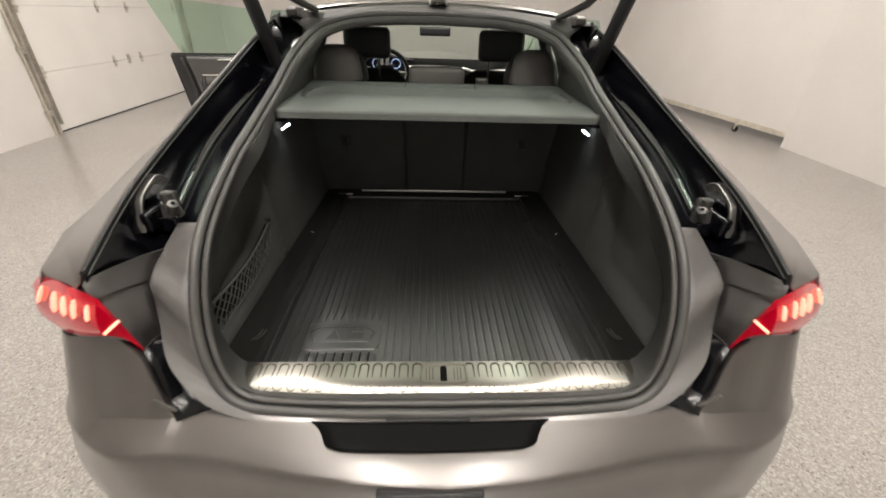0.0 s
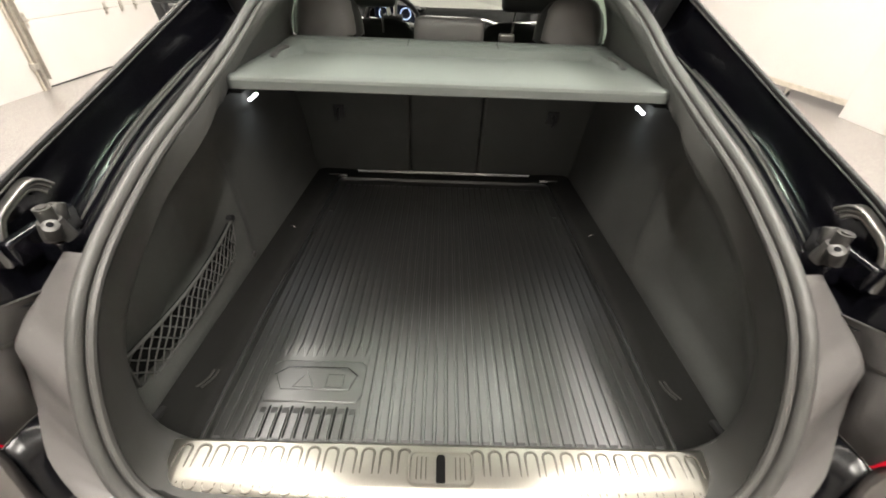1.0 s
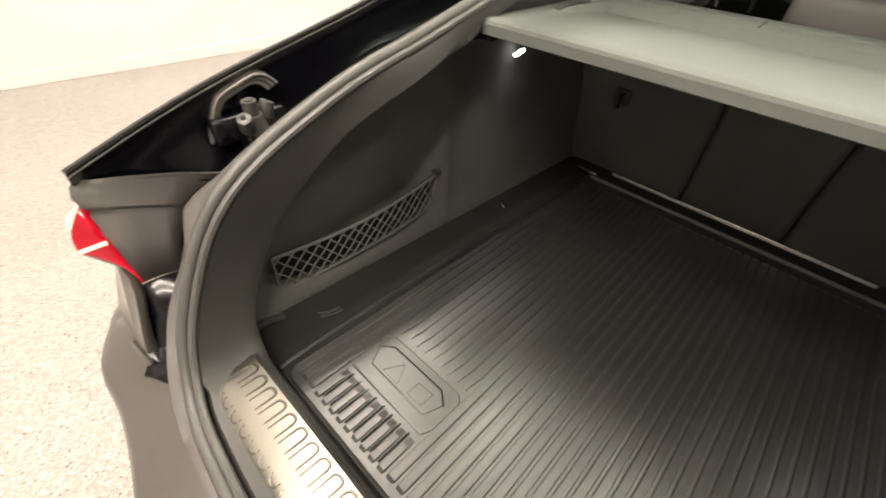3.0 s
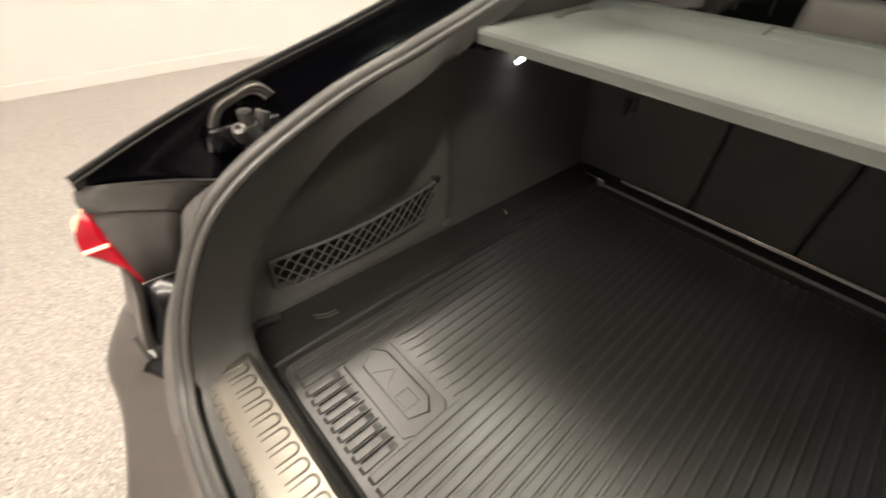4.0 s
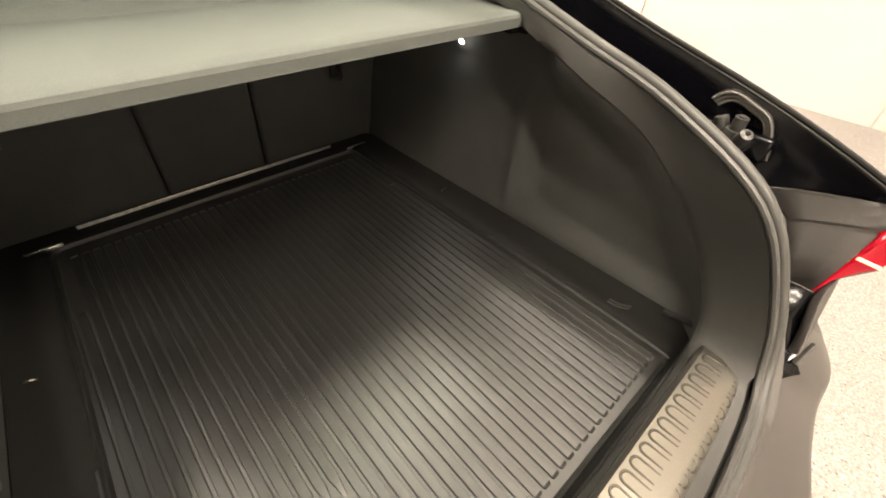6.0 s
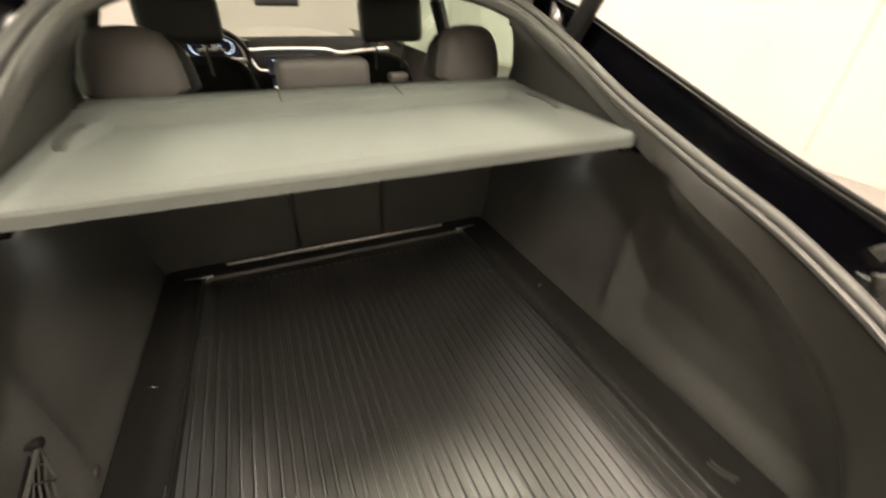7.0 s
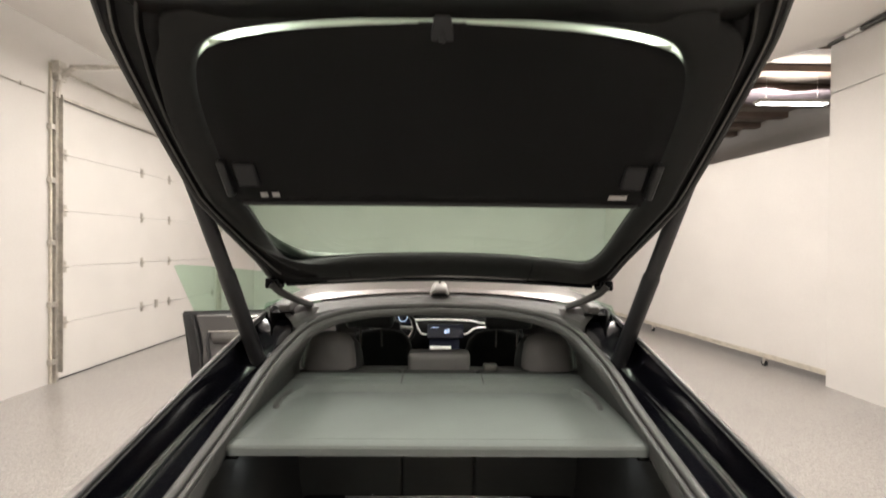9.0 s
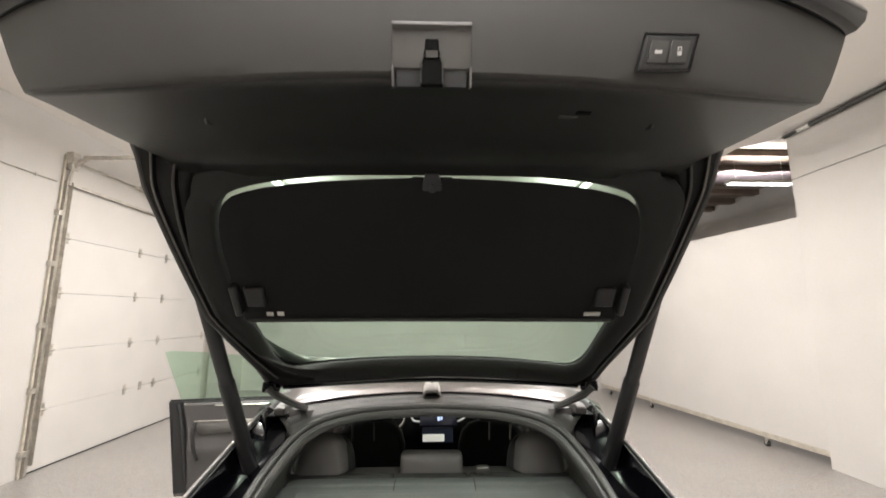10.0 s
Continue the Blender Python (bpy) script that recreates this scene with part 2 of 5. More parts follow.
def tube(path, r, n=8, closed=False, squash=1.0, up=None):
    """A round bar along a path; r is a number or one number per point."""
    path = [Vector(p) for p in path]
    rows, last = [], None
    for i, p in enumerate(path):
        a = path[i - 1] if (i or closed) else p
        b = path[(i + 1) % len(path)] if (i < len(path) - 1 or closed) else p
        t = (b - a).normalized()
        ref = Vector(up) if up else (last if last else (Vector((0, 0, 1)) if abs(t.z) < 0.9 else Vector((1, 0, 0))))
        side = t.cross(ref).normalized()
        nrm = side.cross(t).normalized()
        last = nrm
        rr = r[i] if isinstance(r, (list, tuple)) else r
        rows.append([p + rr * (math.cos(2 * math.pi * k / n) * side + squash * math.sin(2 * math.pi * k / n) * nrm) for k in range(n)])
    v, f = grid(rows, closed=True, loop=closed)
    if not closed:
        f = f + [tuple(range(n)), tuple((len(rows) - 1) * n + k for k in range(n))]
    return v, f


def cyl(a, b, r, n=16):
    return tube([a, b], r, n)


def prism(outline, axis, lo, hi):
    """A flat outline in two axes, thickened along the third."""
    def at(u, v, w):
        return {"x": (w, u, v), "y": (u, w, v), "z": (u, v, w)}[axis]
    n = len(outline)
    v = [at(*p, lo) for p in outline] + [at(*p, hi) for p in outline]
    return v, [tuple(range(n)), tuple(range(2 * n - 1, n - 1, -1))] + [(i, (i + 1) % n, n + (i + 1) % n, n + i) for i in range(n)]


def rrect(x0, x1, y0, y1, r, n=4):
    out = []
    for cx, cy, a in ((x1 - r, y1 - r, 0), (x0 + r, y1 - r, 90), (x0 + r, y0 + r, 180), (x1 - r, y0 + r, 270)):
        for k in range(n + 1):
            t = radians(a + 90 * k / n)
            out.append((cx + r * math.cos(t), cy + r * math.sin(t)))
    return out


def lerp(a, b, u):
    return a + (b - a) * u


def table(x, xs, ys):
    return float(np.interp(x, xs, ys))


def empty(name, label, category, place=(0, 0, 0), group="", kind=""):
    ob = new(name)
    ob.location = place
    ob.empty_display_size = 0.1
    return tagged(ob, label, category, group, kind)


# ---- room ----
XL, XR, YB, YF = -4.40, 4.52, -3.6, 10.6
HIGH = 4.75
XNEAR = XL
YFAR = 16.0
tagged(link("floor", *box(XL - 0.3, 8.2, YB - 0.2, YFAR + 0.2, -0.1, 0), M_FLOOR, smooth=False), "grey epoxy garage floor with speckled paint flakes", "floor", kind="structure")
plan = [(XL - 0.2, YB - 0.2), (XR + 0.15, YB - 0.2), (XR + 0.15, 5.56), (4.22, 6.04), (4.2, YF + 0.2), (XL - 0.2, YF + 0.2)]
tagged(link("ceiling", *prism(plan, "z", CEIL, CEIL + 0.05), M_CEIL, smooth=False), "plain white painted garage ceiling", "ceiling", kind="structure")
PART_TOP = 2.92
DOOR0, DOOR1, DOORH = 5.62, 8.97, 3.28
west = join(box(XL - 0.2, XL, 4.3, DOOR0, 0, CEIL), box(XL - 0.2, XNEAR, YB, 4.3, 0, CEIL), box(XL - 0.2, XL, DOOR1, YF, 0, CEIL), box(XL - 0.2, XL, DOOR0, DOOR1, DOORH, CEIL))
tagged(link("wall_west", *west, M_WALL, smooth=False), "white painted wall with the sectional door opening", "wall", kind="structure")
tagged(link("wall_north", *join(box(XL - 0.2, 4.75, YF, YF + 0.2, 0, 3.0), box(XL - 0.2, 4.36, YF, YF + 0.2, 3.0, HIGH)), M_WALL, smooth=False), "plain white painted far wall", "wall", kind="structure")
tagged(link("wall_south", *box(XL - 0.2, 8.2, YB - 0.2, YB, 0, CEIL), M_WALL, smooth=False), "plain white painted wall", "wall", kind="structure")
east = tagged(link("wall_east", *box(XR + 0.02, XR + 0.15, YB, 5.60, 0, CEIL), M_WALL, smooth=False), "white panelled wall with a horizontal joint", "wall", kind="structure")
for y0, y1 in ((YB, -1.2), (-1.19, 1.22), (1.23, 3.41), (3.42, 5.605)):
    for z0, z1 in ((0.0, 3.39), (3.40, CEIL)):
        link("wall_panel", *box(XR, XR + 0.018, y0 + 0.002, y1 - 0.002, z0, z1), M_WALL, east, smooth=False, bevel=0.003)
part_m = Matrix.Translation((4.535, 5.56, 0)) @ pose(0, 0, 0, 0, 0, 8.8)


def turned(piece):
    return moved(piece, part_m)


part_wall = tagged(link("wall_partition", *turned(box(0.018, 0.06, 0.0, 4.75, 0.16, PART_TOP)), M_WALL, smooth=False), "low white movable partition standing on castors", "partition", kind="structure")
for y0, y1 in ((0.005, 4.74),):
    link("partition_panel", *turned(box(0.0, 0.017, y0, y1, 0.185, PART_TOP - 0.01)), M_WALL, part_wall, smooth=False, bevel=0.003)
link("bottom_rail", *turned(join(box(0.006, 0.05, 0.0, 4.75, 0.118, 0.158), box(-0.004, 0.016, 0.0, 4.75, 0.158, 0.184))), M_WOOD, part_wall, "raw wooden bottom rail", bevel=0.003)
for y in (0.82, 3.08, 4.4):
    wheel = link("castor", *turned(tube([(0.012, y + 0.02, 0.042), (0.022, y + 0.02, 0.042), (0.042, y + 0.02, 0.042), (0.052, y + 0.02, 0.042)], [0.034, 0.042, 0.042, 0.034], 18)), M_DARKP, part_wall, "small dark castor wheel")
    link("castor_fork", *turned(join(box(0.004, 0.060, y - 0.03, y + 0.03, 0.108, 0.118), prism([(y - 0.024, 0.108), (y + 0.024, 0.108), (y + 0.032, 0.04), (y + 0.012, 0.03)], "x", 0.006, 0.010), prism([(y - 0.024, 0.108), (y + 0.024, 0.108), (y + 0.032, 0.04), (y + 0.012, 0.03)], "x", 0.054, 0.058))), M_GALV, part_wall, "steel castor fork", smooth=False)
tagged(link("wall_outer_east", *box(8.0, 8.2, YB, YFAR + 0.2, 0, HIGH), M_WALL, smooth=False), "white wall behind the partition", "wall", kind="structure")
tagged(link("wall_outer_north", *box(4.2, 8.2, YFAR, YFAR + 0.2, 0, HIGH), M_WALL, smooth=False), "plain white wall behind the partition", "wall", kind="structure")
tagged(link("ceiling_bay_boards", *box(4.15, 8.1, 5.3, YFAR + 0.2, HIGH, HIGH + 0.1), M_BAYDECK, smooth=False), "pale board ceiling above exposed joists", "ceiling", kind="structure")
deck = []
for k in range(12):
    y = 6.22 + 0.80 * k
    deck.append(box(4.2, 8.1, y, y + 0.20, HIGH - 0.12, HIGH - 0.002))
tagged(link("ceiling_bay", *join(*deck), M_JOIST, smooth=False), "dark open ceiling with exposed brown joists", "ceiling", kind="structure")
tagged(link("insulation", *grid([[(x, y + 0.04 * math.sin(x * 5), HIGH - 0.27 - 0.05 * math.sin(x * 3 + y * 4) ** 2) for y in np.linspace(8.2, 8.95, 7)] for x in np.linspace(4.4, 8.0, 19)]), M_DECK, solid=0.03), "sagging purple-grey insulation sheet", "insulation", kind="structure")

# sectional door
gd = tagged(link("door_1", *join(box(XL - 0.11, XL - 0.085, DOOR0 - 0.02, DOOR1 + 0.02, 0, DOORH + 0.02)), M_DOOR, smooth=False), "closed white sectional garage door with steel hinges", "garage door", kind="structure")
JOINTS = [0.0, 0.655, 1.315, 1.975, 2.635, 3.27]
for z0, z1 in zip(JOINTS[:-1], JOINTS[1:]):
    link("door_section", *box(XL - 0.085, XL - 0.035, DOOR0 + 0.01, DOOR1 - 0.01, z0 + 0.0012, z1 - 0.0012), M_DOOR, gd, bevel=0.004)
for z in JOINTS[1:-1]:
    for y in (5.745, 6.99, 7.60, 8.86):
        link("door_hinge", *join(box(XL - 0.034, XL - 0.028, y - 0.028, y + 0.028, z - 0.07, z + 0.07), cyl((XL - 0.022, y - 0.035, z), (XL - 0.022, y + 0.035, z), 0.014, 8), cyl((XL - 0.028, y, z + 0.045), (XL - 0.018, y, z + 0.045), 0.010, 8), cyl((XL - 0.028, y, z - 0.045), (XL - 0.018, y, z - 0.045), 0.010, 8)), M_GALV, gd, "small grey steel hinge", bevel=0.003)
link("door_lock", *join(box(XL - 0.034, XL - 0.02, 7.27, 7.33, 0.60, 0.72)), M_GALV, gd, bevel=0.004)
link("bottom_gasket", *box(XL - 0.08, XL - 0.03, DOOR0 + 0.01, DOOR1 - 0.01, 0.0, 0.014), M_DARK, gd, smooth=False)
for y in (DOOR0 - 0.03, DOOR1 + 0.03):
    s = 1 if y > 7 else -1
    tr = empty("door_track", "galvanised steel roller track beside the garage door", "door track", (XL, y, 0), "garage door tracks")
    link("upright_track", *join(box(0.0, 0.006, -0.04, 0.04, 0, 3.3), box(0.0, 0.055, -0.045, -0.039, 0, 3.3), box(0.0, 0.055, 0.039, 0.045, 0.1, 3.3)), M_GALV, tr)
    link("jamb_strip", *box(0.002, 0.03, s * 0.07 - 0.012, s * 0.07 + 0.012, 0, 3.62), M_WOOD, tr, bevel=0.004)
    for z in (0.25, 0.9, 1.6, 2.3, 2.9):
        link("track_bracket", *box(0.004, 0.06, min(s * 0.05, s * 0.10), max(s * 0.05, s * 0.10), z - 0.03, z + 0.03), M_GALV, tr, bevel=0.003)
    link("curved_track", *tube(smooth_path([(0.03, 0, 3.25), (0.045, 0, 3.4), (0.11, 0, 3.52), (0.22, 0, 3.585), (0.4, 0, 3.60), (2.6, 0, 3.62)], 5), 0.025, 6), M_GALV, tr)
    link("spring_bracket", *join(box(0.0, 0.09, -0.05, 0.05, 3.44, 3.66), cyl((0.06, -0.07, 3.56), (0.06, 0.07, 3.56), 0.06, 14)), M_GALV, tr, bevel=0.005)
sh = empty("spring_shaft", "galvanised torsion shaft above the garage door", "door shaft", (XL, 7.3, 3.56))
link("shaft_tube", *cyl((0.06, -1.66, 0), (0.06, 1.66, 0), 0.016, 10), M_GALV, sh)
link("spring", *tube([(0.06 + 0.03 * math.cos(a), -0.6 + 0.0022 * i, 0.03 * math.sin(a)) for i, a in enumerate(np.linspace(0, 2 * math.pi * 55, 550))], 0.004, 5), M_GALV, sh)
link("header_strip", *box(0.001, 0.02, -1.7, 1.7, -0.30, -0.27), M_GALV, sh, smooth=False)
cd = empty("wall_conduit", "thin grey conduit running along the white wall", "conduit", (XL, 2.0, 3.26))
link("conduit_pipe", *cyl((0.012, 2.35, 0), (0.012, 3.45, 0), 0.010, 8), M_GALV, cd)
for y in (2.5, 3.2):
    link("pipe_clip", *box(0, 0.026, y - 0.012, y + 0.012, -0.016, 0.016), M_GALV, cd, bevel=0.003)
wp = empty("wall_pipe", "grey pipe under the ceiling along the white wall", "pipe", (XR - 0.045, 4.5, CEIL - 0.045))
link("pipe_run", *join(cyl((0, -0.7, 0), (0, 0.71, 0), 0.030, 12), cyl((0, 0.88, 0), (0, 1.08, 0), 0.022, 10)), M_CAST, wp)
link("pipe_cap", *cyl((0, 0.712, 0), (0, 0.745, 0), 0.034, 12), M_DOOR, wp, "white end cap")
link("pipe_joint", *cyl((0, 0.747, 0), (0, 0.878, 0), 0.026, 12), M_DOOR, wp, "white pipe joint")
tagged(link("baseboard", *box(XNEAR, XNEAR + 0.012, YB, 4.3, 0, 0.1), M_WALL, smooth=False, bevel=0.004), "low white skirting along the wall", "skirting", kind="structure")


def strip_lamp(x, y, z, length, watts, across, label, drop=0.0):
    lamp = empty("ceiling_lamp", label, "lamp", (x, y, z), "ceiling strip lamps")
    if across:
        lamp.rotation_euler = (0, 0, radians(90))
    ln = length
    link("housing", *join(box(-0.09, 0.09, -ln / 2, ln / 2, -0.05, 0)), M_DOOR, lamp, bevel=0.01)
    link("diffuser", *join(cyl((-0.04, -ln / 2 + 0.03, -0.062), (-0.04, ln / 2 - 0.03, -0.062), 0.014, 8), cyl((0.04, -ln / 2 + 0.03, -0.062), (0.04, ln / 2 - 0.03, -0.062), 0.014, 8)), M_TUBE, lamp, "lit tubes")
    d = bpy.data.lights.new("tube_light", "AREA")
    d.shape, d.size, d.size_y, d.energy, d.color = "RECTANGLE", 0.14, ln - 0.05, watts, (1.0, 0.935, 0.865)
    lo = new("tube_light", d)
    lo.parent = lamp
    lo.location = (0, 0, -0.082)
    if drop:
        d = bpy.data.lights.new("tube_uplight", "AREA")
        d.shape, d.size, d.size_y, d.energy, d.color = "RECTANGLE", 0.14, ln - 0.05, watts * 0.95, (1.0, 0.935, 0.865)
        lo = new("tube_uplight", d)
        lo.parent = lamp
        lo.location, lo.rotation_euler = (0, 0, 0.012), (math.pi, 0, 0)
        for e in (-0.8, 0.8):
            link("hanger", *cyl((0, e, 0), (0, e, drop), 0.003, 6), M_GALV, lamp)


for x, y, ln, w in TUBES:
    strip_lamp(x, y, CEIL - 0.3, ln, w, False, "white ceiling strip lamp with lit tubes", 0.3)
for x in (5.7, 6.6):
    tagged(link("lamp_chain", *cyl((x, 8.0, 4.2), (x, 8.0, HIGH), 0.003, 6), M_GALV), "thin steel lamp hanger below dark joists", "lamp hanger", "lamp hangers")
strip_lamp(6.15, 8.0, 4.2, 1.25, 75, True, "lit strip lamp hanging below dark joists; the farther one is added", HIGH - 4.2)
# added unseen lamp, only there to brighten the far ceiling boards
strip_lamp(5.7, 12.4, 4.2, 1.25, 60, True, "lit strip lamp hanging below dark joists; the farther one is added", HIGH - 4.2)

# ---- car: guide lines ----
SEAL_HALF = [(0, 1.158, 0.606), (0.34, 1.170, 0.603), (0.48, 1.194, 0.624), (0.538, 1.25, 0.750), (0.553, 1.36, 0.909), (0.557, 1.57, 1.013), (0.556, 1.78, 1.075), (0.547, 2.0, 1.147), (0.527, 2.2, 1.235), (0.455, 2.36, 1.315), (0.28, 2.435, 1.355), (0, 2.47, 1.365)]
SEAL = smooth_path(SEAL_HALF, 6)
SEAL_LOOP = SEAL + [Vector((-p.x, p.y, p.z)) for p in reversed(SEAL[1:-1])]
EDGE_HALF = [(0.678, 1.197, 0.950), (0.697, 1.33, 0.993), (0.714, 1.48, 1.034), (0.728, 1.755, 1.102), (0.713, 2.05, 1.198), (0.692, 2.30, 1.284), (0.688, 2.46, 1.324), (0.688, 2.60, 1.353)]
EDGE = smooth_path(EDGE_HALF, 6)
MID = Vector((0, 1.78, 0.97))


def seal_frame(i, loop):
    """Tangent, inward and outward directions of the boot opening at a point of its seal."""
    p, n = loop[i], len(loop)
    t = (loop[(i + 1) % n] - loop[i - 1]).normalized()
    a = radians(table(p.z, (0.62, 0.8, 1.0, 1.35), (62, 50, 32, 25)))
    out = Vector((0, -math.sin(a), math.cos(a)))
    inw = out.cross(t).normalized()
    if inw.dot(MID - p) < 0:
        inw = -inw
    return t, inw, inw.cross(t).normalized() if inw.cross(t).dot(out) > 0 else -inw.cross(t).normalized()


car = empty("car", "dark grey five-door hatchback with its tailgate and front door open", "car", (0, 3.5, 0))
ROOT = Matrix.Translation((0, -3.5, 0))


def part(name, piece, material, parent=None, label="", **kw):
    """A mesh under the car, given in world metres."""
    return link(name, *moved(piece, ROOT), material, parent or car, label, **kw)


def pair(name, piece, material, parent=None, label="", **kw):
    return part(name, piece, material, parent, label, **kw), part(name, flipx(piece), material, parent, label, **kw)


# boot opening: seal, and the trim that runs in from it to the edge of the boot
BOOT_HALF = [(0, 1.300, 0.600), (0.34, 1.300, 0.600), (0.472, 1.307, 0.598), (0.545, 1.335, 0.66), (0.594, 1.43, 0.77), (0.550, 1.575, 0.935), (0.521, 1.76, 1.024), (0.533, 1.955, 1.10), (0.502, 2.17, 1.205), (0.43, 2.335, 1.292), (0.27, 2.41, 1.332), (0, 2.445, 1.342)]
BOOT = smooth_path(BOOT_HALF, 6)
BOOT_LOOP = BOOT + [Vector((-p.x, p.y, p.z)) for p in reversed(BOOT[1:-1])]
rows, ridge, bulb = [], [], []
for i, p in enumerate(SEAL_LOOP):
    t, inw, out = seal_frame(i, SEAL_LOOP)
    e = BOOT_LOOP[i]
    low = p.z < 0.66 and abs(p.x) < 0.47
    a = p + inw * 0.024 - out * (0.012 if low else 0.004)
    lift = -0.016 if low else 0.012
    back = Vector((0.03 if e.x > 0 else -0.03, 0.012, -0.004)) if abs(e.x) > 0.47 and e.z < 1.06 else Vector((0, 0.03, 0.002)) if e.z > 1.06 else Vector((0, 0.012, -0.03))
    row = [p - out * 0.012, a, a.lerp(e, 0.3) + out * lift, a.lerp(e, 0.65) + out * lift, a.lerp(e, 0.9) + out * lift * 0.5, e, e + back * 0.4 - out * 0.006, e + back]
    rows.append(row)
    bulb.append(p + out * 0.008)
    ridge.append(p + inw * 0.021 + out * 0.004)
part("boot_opening_trim", grid(rows, loop=True), M_TRIM, label="charcoal plastic trim round the boot opening", solid=0.003)
part("boot_seal", join(tube(bulb, 0.012, 10, True), tube(ridge, 0.007, 8, True)), M_RUBBER, label="grey rubber door seal")
FLANGE = smooth_path([(0, 1.130, 0.602), (0.34, 1.140, 0.600), (0.50, 1.160, 0.616), (0.60, 1.212, 0.68), (0.634, 1.266, 0.745), (0.648, 1.300, 0.80), (0.655, 1.318, 0.850), (0.650, 1.385, 0.888), (0.632, 1.44, 0.930)], 5)
nf = len(FLANGE)
near = [SEAL[round(k / (nf - 1) * 26)] for k in range(nf)]
half = [[p + Vector((0, 0.004, -0.008)), p.lerp(q, 0.35) + Vector((0, -0.004, -0.002)), p.lerp(q, 0.85), q, q + Vector((0.004, 0.012, -0.02))] for p, q in zip(near, FLANGE)]
part("opening_flange", grid([[Vector((-p.x, p.y, p.z)) for p in r] for r in reversed(half[1:])] + half), M_GREYP, label="grey outer flange of the boot opening", solid=0.002, angle=25)

# gutter between the seal and the outer panel
LIP = smooth_path([(0.655, 1.32, 0.835), (0.672, 1.44, 0.878), (0.690, 1.55, 0.920), (0.700, 1.69, 0.971), (0.704, 1.80, 1.008), (0.704, 1.93, 1.043), (0.698, 2.06, 1.079), (0.684, 2.20, 1.118), (0.655, 2.32, 1.165), (0.605, 2.40, 1.235), (0.55, 2.45, 1.31)], 5)


def along(line, y):
    return Vector((table(y, [p.y for p in line], [p.x for p in line]), y, table(y, [p.y for p in line], [p.z for p in line])))


UPPER = [p for p in SEAL if p.z > 0.7 and p.y < 2.43]
gut = []
REACH = [p for p in EDGE if p.y < 2.56]
CA, CD = Vector((0.677, 1.208, 0.928)), Vector((0.645, 1.398, 0.884))
for e in REACH:
    if e.y < 1.40:
        i = CA.lerp(CD, min(1, max(0, (e.y - 1.208) / 0.19))) + Vector((0.003, 0, -0.007))
        d = 0.055 * min(1, max(0, (e.y - 1.20) / 0.15))
        gut.append([i, i + Vector((0, 0, -0.003)), i + Vector((0.001, 0, -0.006)), i + Vector((0.002, 0, -0.006 - 0.3 * d)), i + Vector((0.004, 0, -0.008 - 0.7 * d)), i.lerp(e, 0.45) + Vector((0, 0, -0.012 - d)), Vector((e.x - 0.004, e.y, e.z - 0.02 - d)), e + Vector((-0.004, 0, -0.012)), e])
        continue
    s, l = along(UPPER, min(e.y, 2.42)), along(LIP, e.y)
    s = Vector((s.x + 0.016, s.y, s.z - 0.012))
    wide = max(e.x - 0.006, l.x + 0.014)
    gut.append([s, s.lerp(l, 0.3) + Vector((0, 0, -0.010)), s.lerp(l, 0.7) + Vector((0, 0, -0.010)), l + Vector((-0.006, 0, -0.006)), l + Vector((0.010, 0, 0.004)), Vector((lerp(l.x + 0.010, wide, 0.8), e.y, lerp(l.z, e.z, 0.2))), Vector((wide, e.y, lerp(l.z, e.z, 0.5))), e + Vector((-0.005, 0, -0.012)), e])
pair("gutter", grid(gut), M_GUT, label="gloss black rain channel beside the seal", solid=0.002)
pair("edge_moulding", tube([p + Vector((-0.007, 0, 0.001)) for p in EDGE], 0.0055, 8), M_EDGE, label="black moulding along the wing edge")
# grey line drawn as the highlight on the glossy edge moulding
pair("edge_bead", tube([p + Vector((-0.0145, 0.0, -0.004)) for p in EDGE], 0.0014, 6), M_CAST, label="thin grey bead along the wing edge")
SOCKET = join(box(0.545, 0.549, 2.415, 2.50, 1.25, 1.349), box(0.622, 0.626, 2.415, 2.50, 1.25, 1.349), box(0.549, 0.622, 2.496, 2.50, 1.25, 1.349), box(0.549, 0.622, 2.415, 2.496, 1.345, 1.349))
pair("hinge_pocket", SOCKET, M_BLACKP, label="black pocket at the foot of the hinge", smooth=False)
pair("pocket_cheek", grid([[(0.545, 2.412, 1.255), (0.544, 2.422, 1.30), (0.543, 2.44, 1.368)], [(0.475, 2.372, 1.292), (0.465, 2.398, 1.33), (0.45, 2.43, 1.366)]]), M_GREYP, label="grey painted flange beside the hinge pocket", solid=0.003)
pair("roof_corner_cap", prism([(2.415, 1.350), (2.412, 1.374), (2.44, 1.384), (2.53, 1.384), (2.53, 1.350)], "x", 0.556, 0.598), M_GREYP, label="grey cap at the roof corner", bevel=0.006)
pair("wing_gusset", grid([[(0.626, 2.42, 1.25), (0.626, 2.43, 1.31), (0.628, 2.44, 1.366)], [(0.660, 2.45, 1.26), (0.668, 2.47, 1.31), (0.684, 2.50, 1.335)]]), M_GUT, label="black gusset inside the wing edge", solid=0.002)

seam = [p for p in LIP if 1.52 < p.y < 2.25]
pair("gutter_lip", tube(seam, [0.0032 * min(1, 0.3 + k / 5, 0.3 + (len(seam) - 1 - k) / 5) for k in range(len(seam))], 6), M_CAST2, label="pale edge of the rain channel")
# tapered grey band: the reflection on the flange, set in its colour
band = [(p, 0.008 * math.sin(math.pi * min(1, max(0, (p.y - 1.70) / 0.46)))) for p in seam if 1.69 < p.y < 2.17]
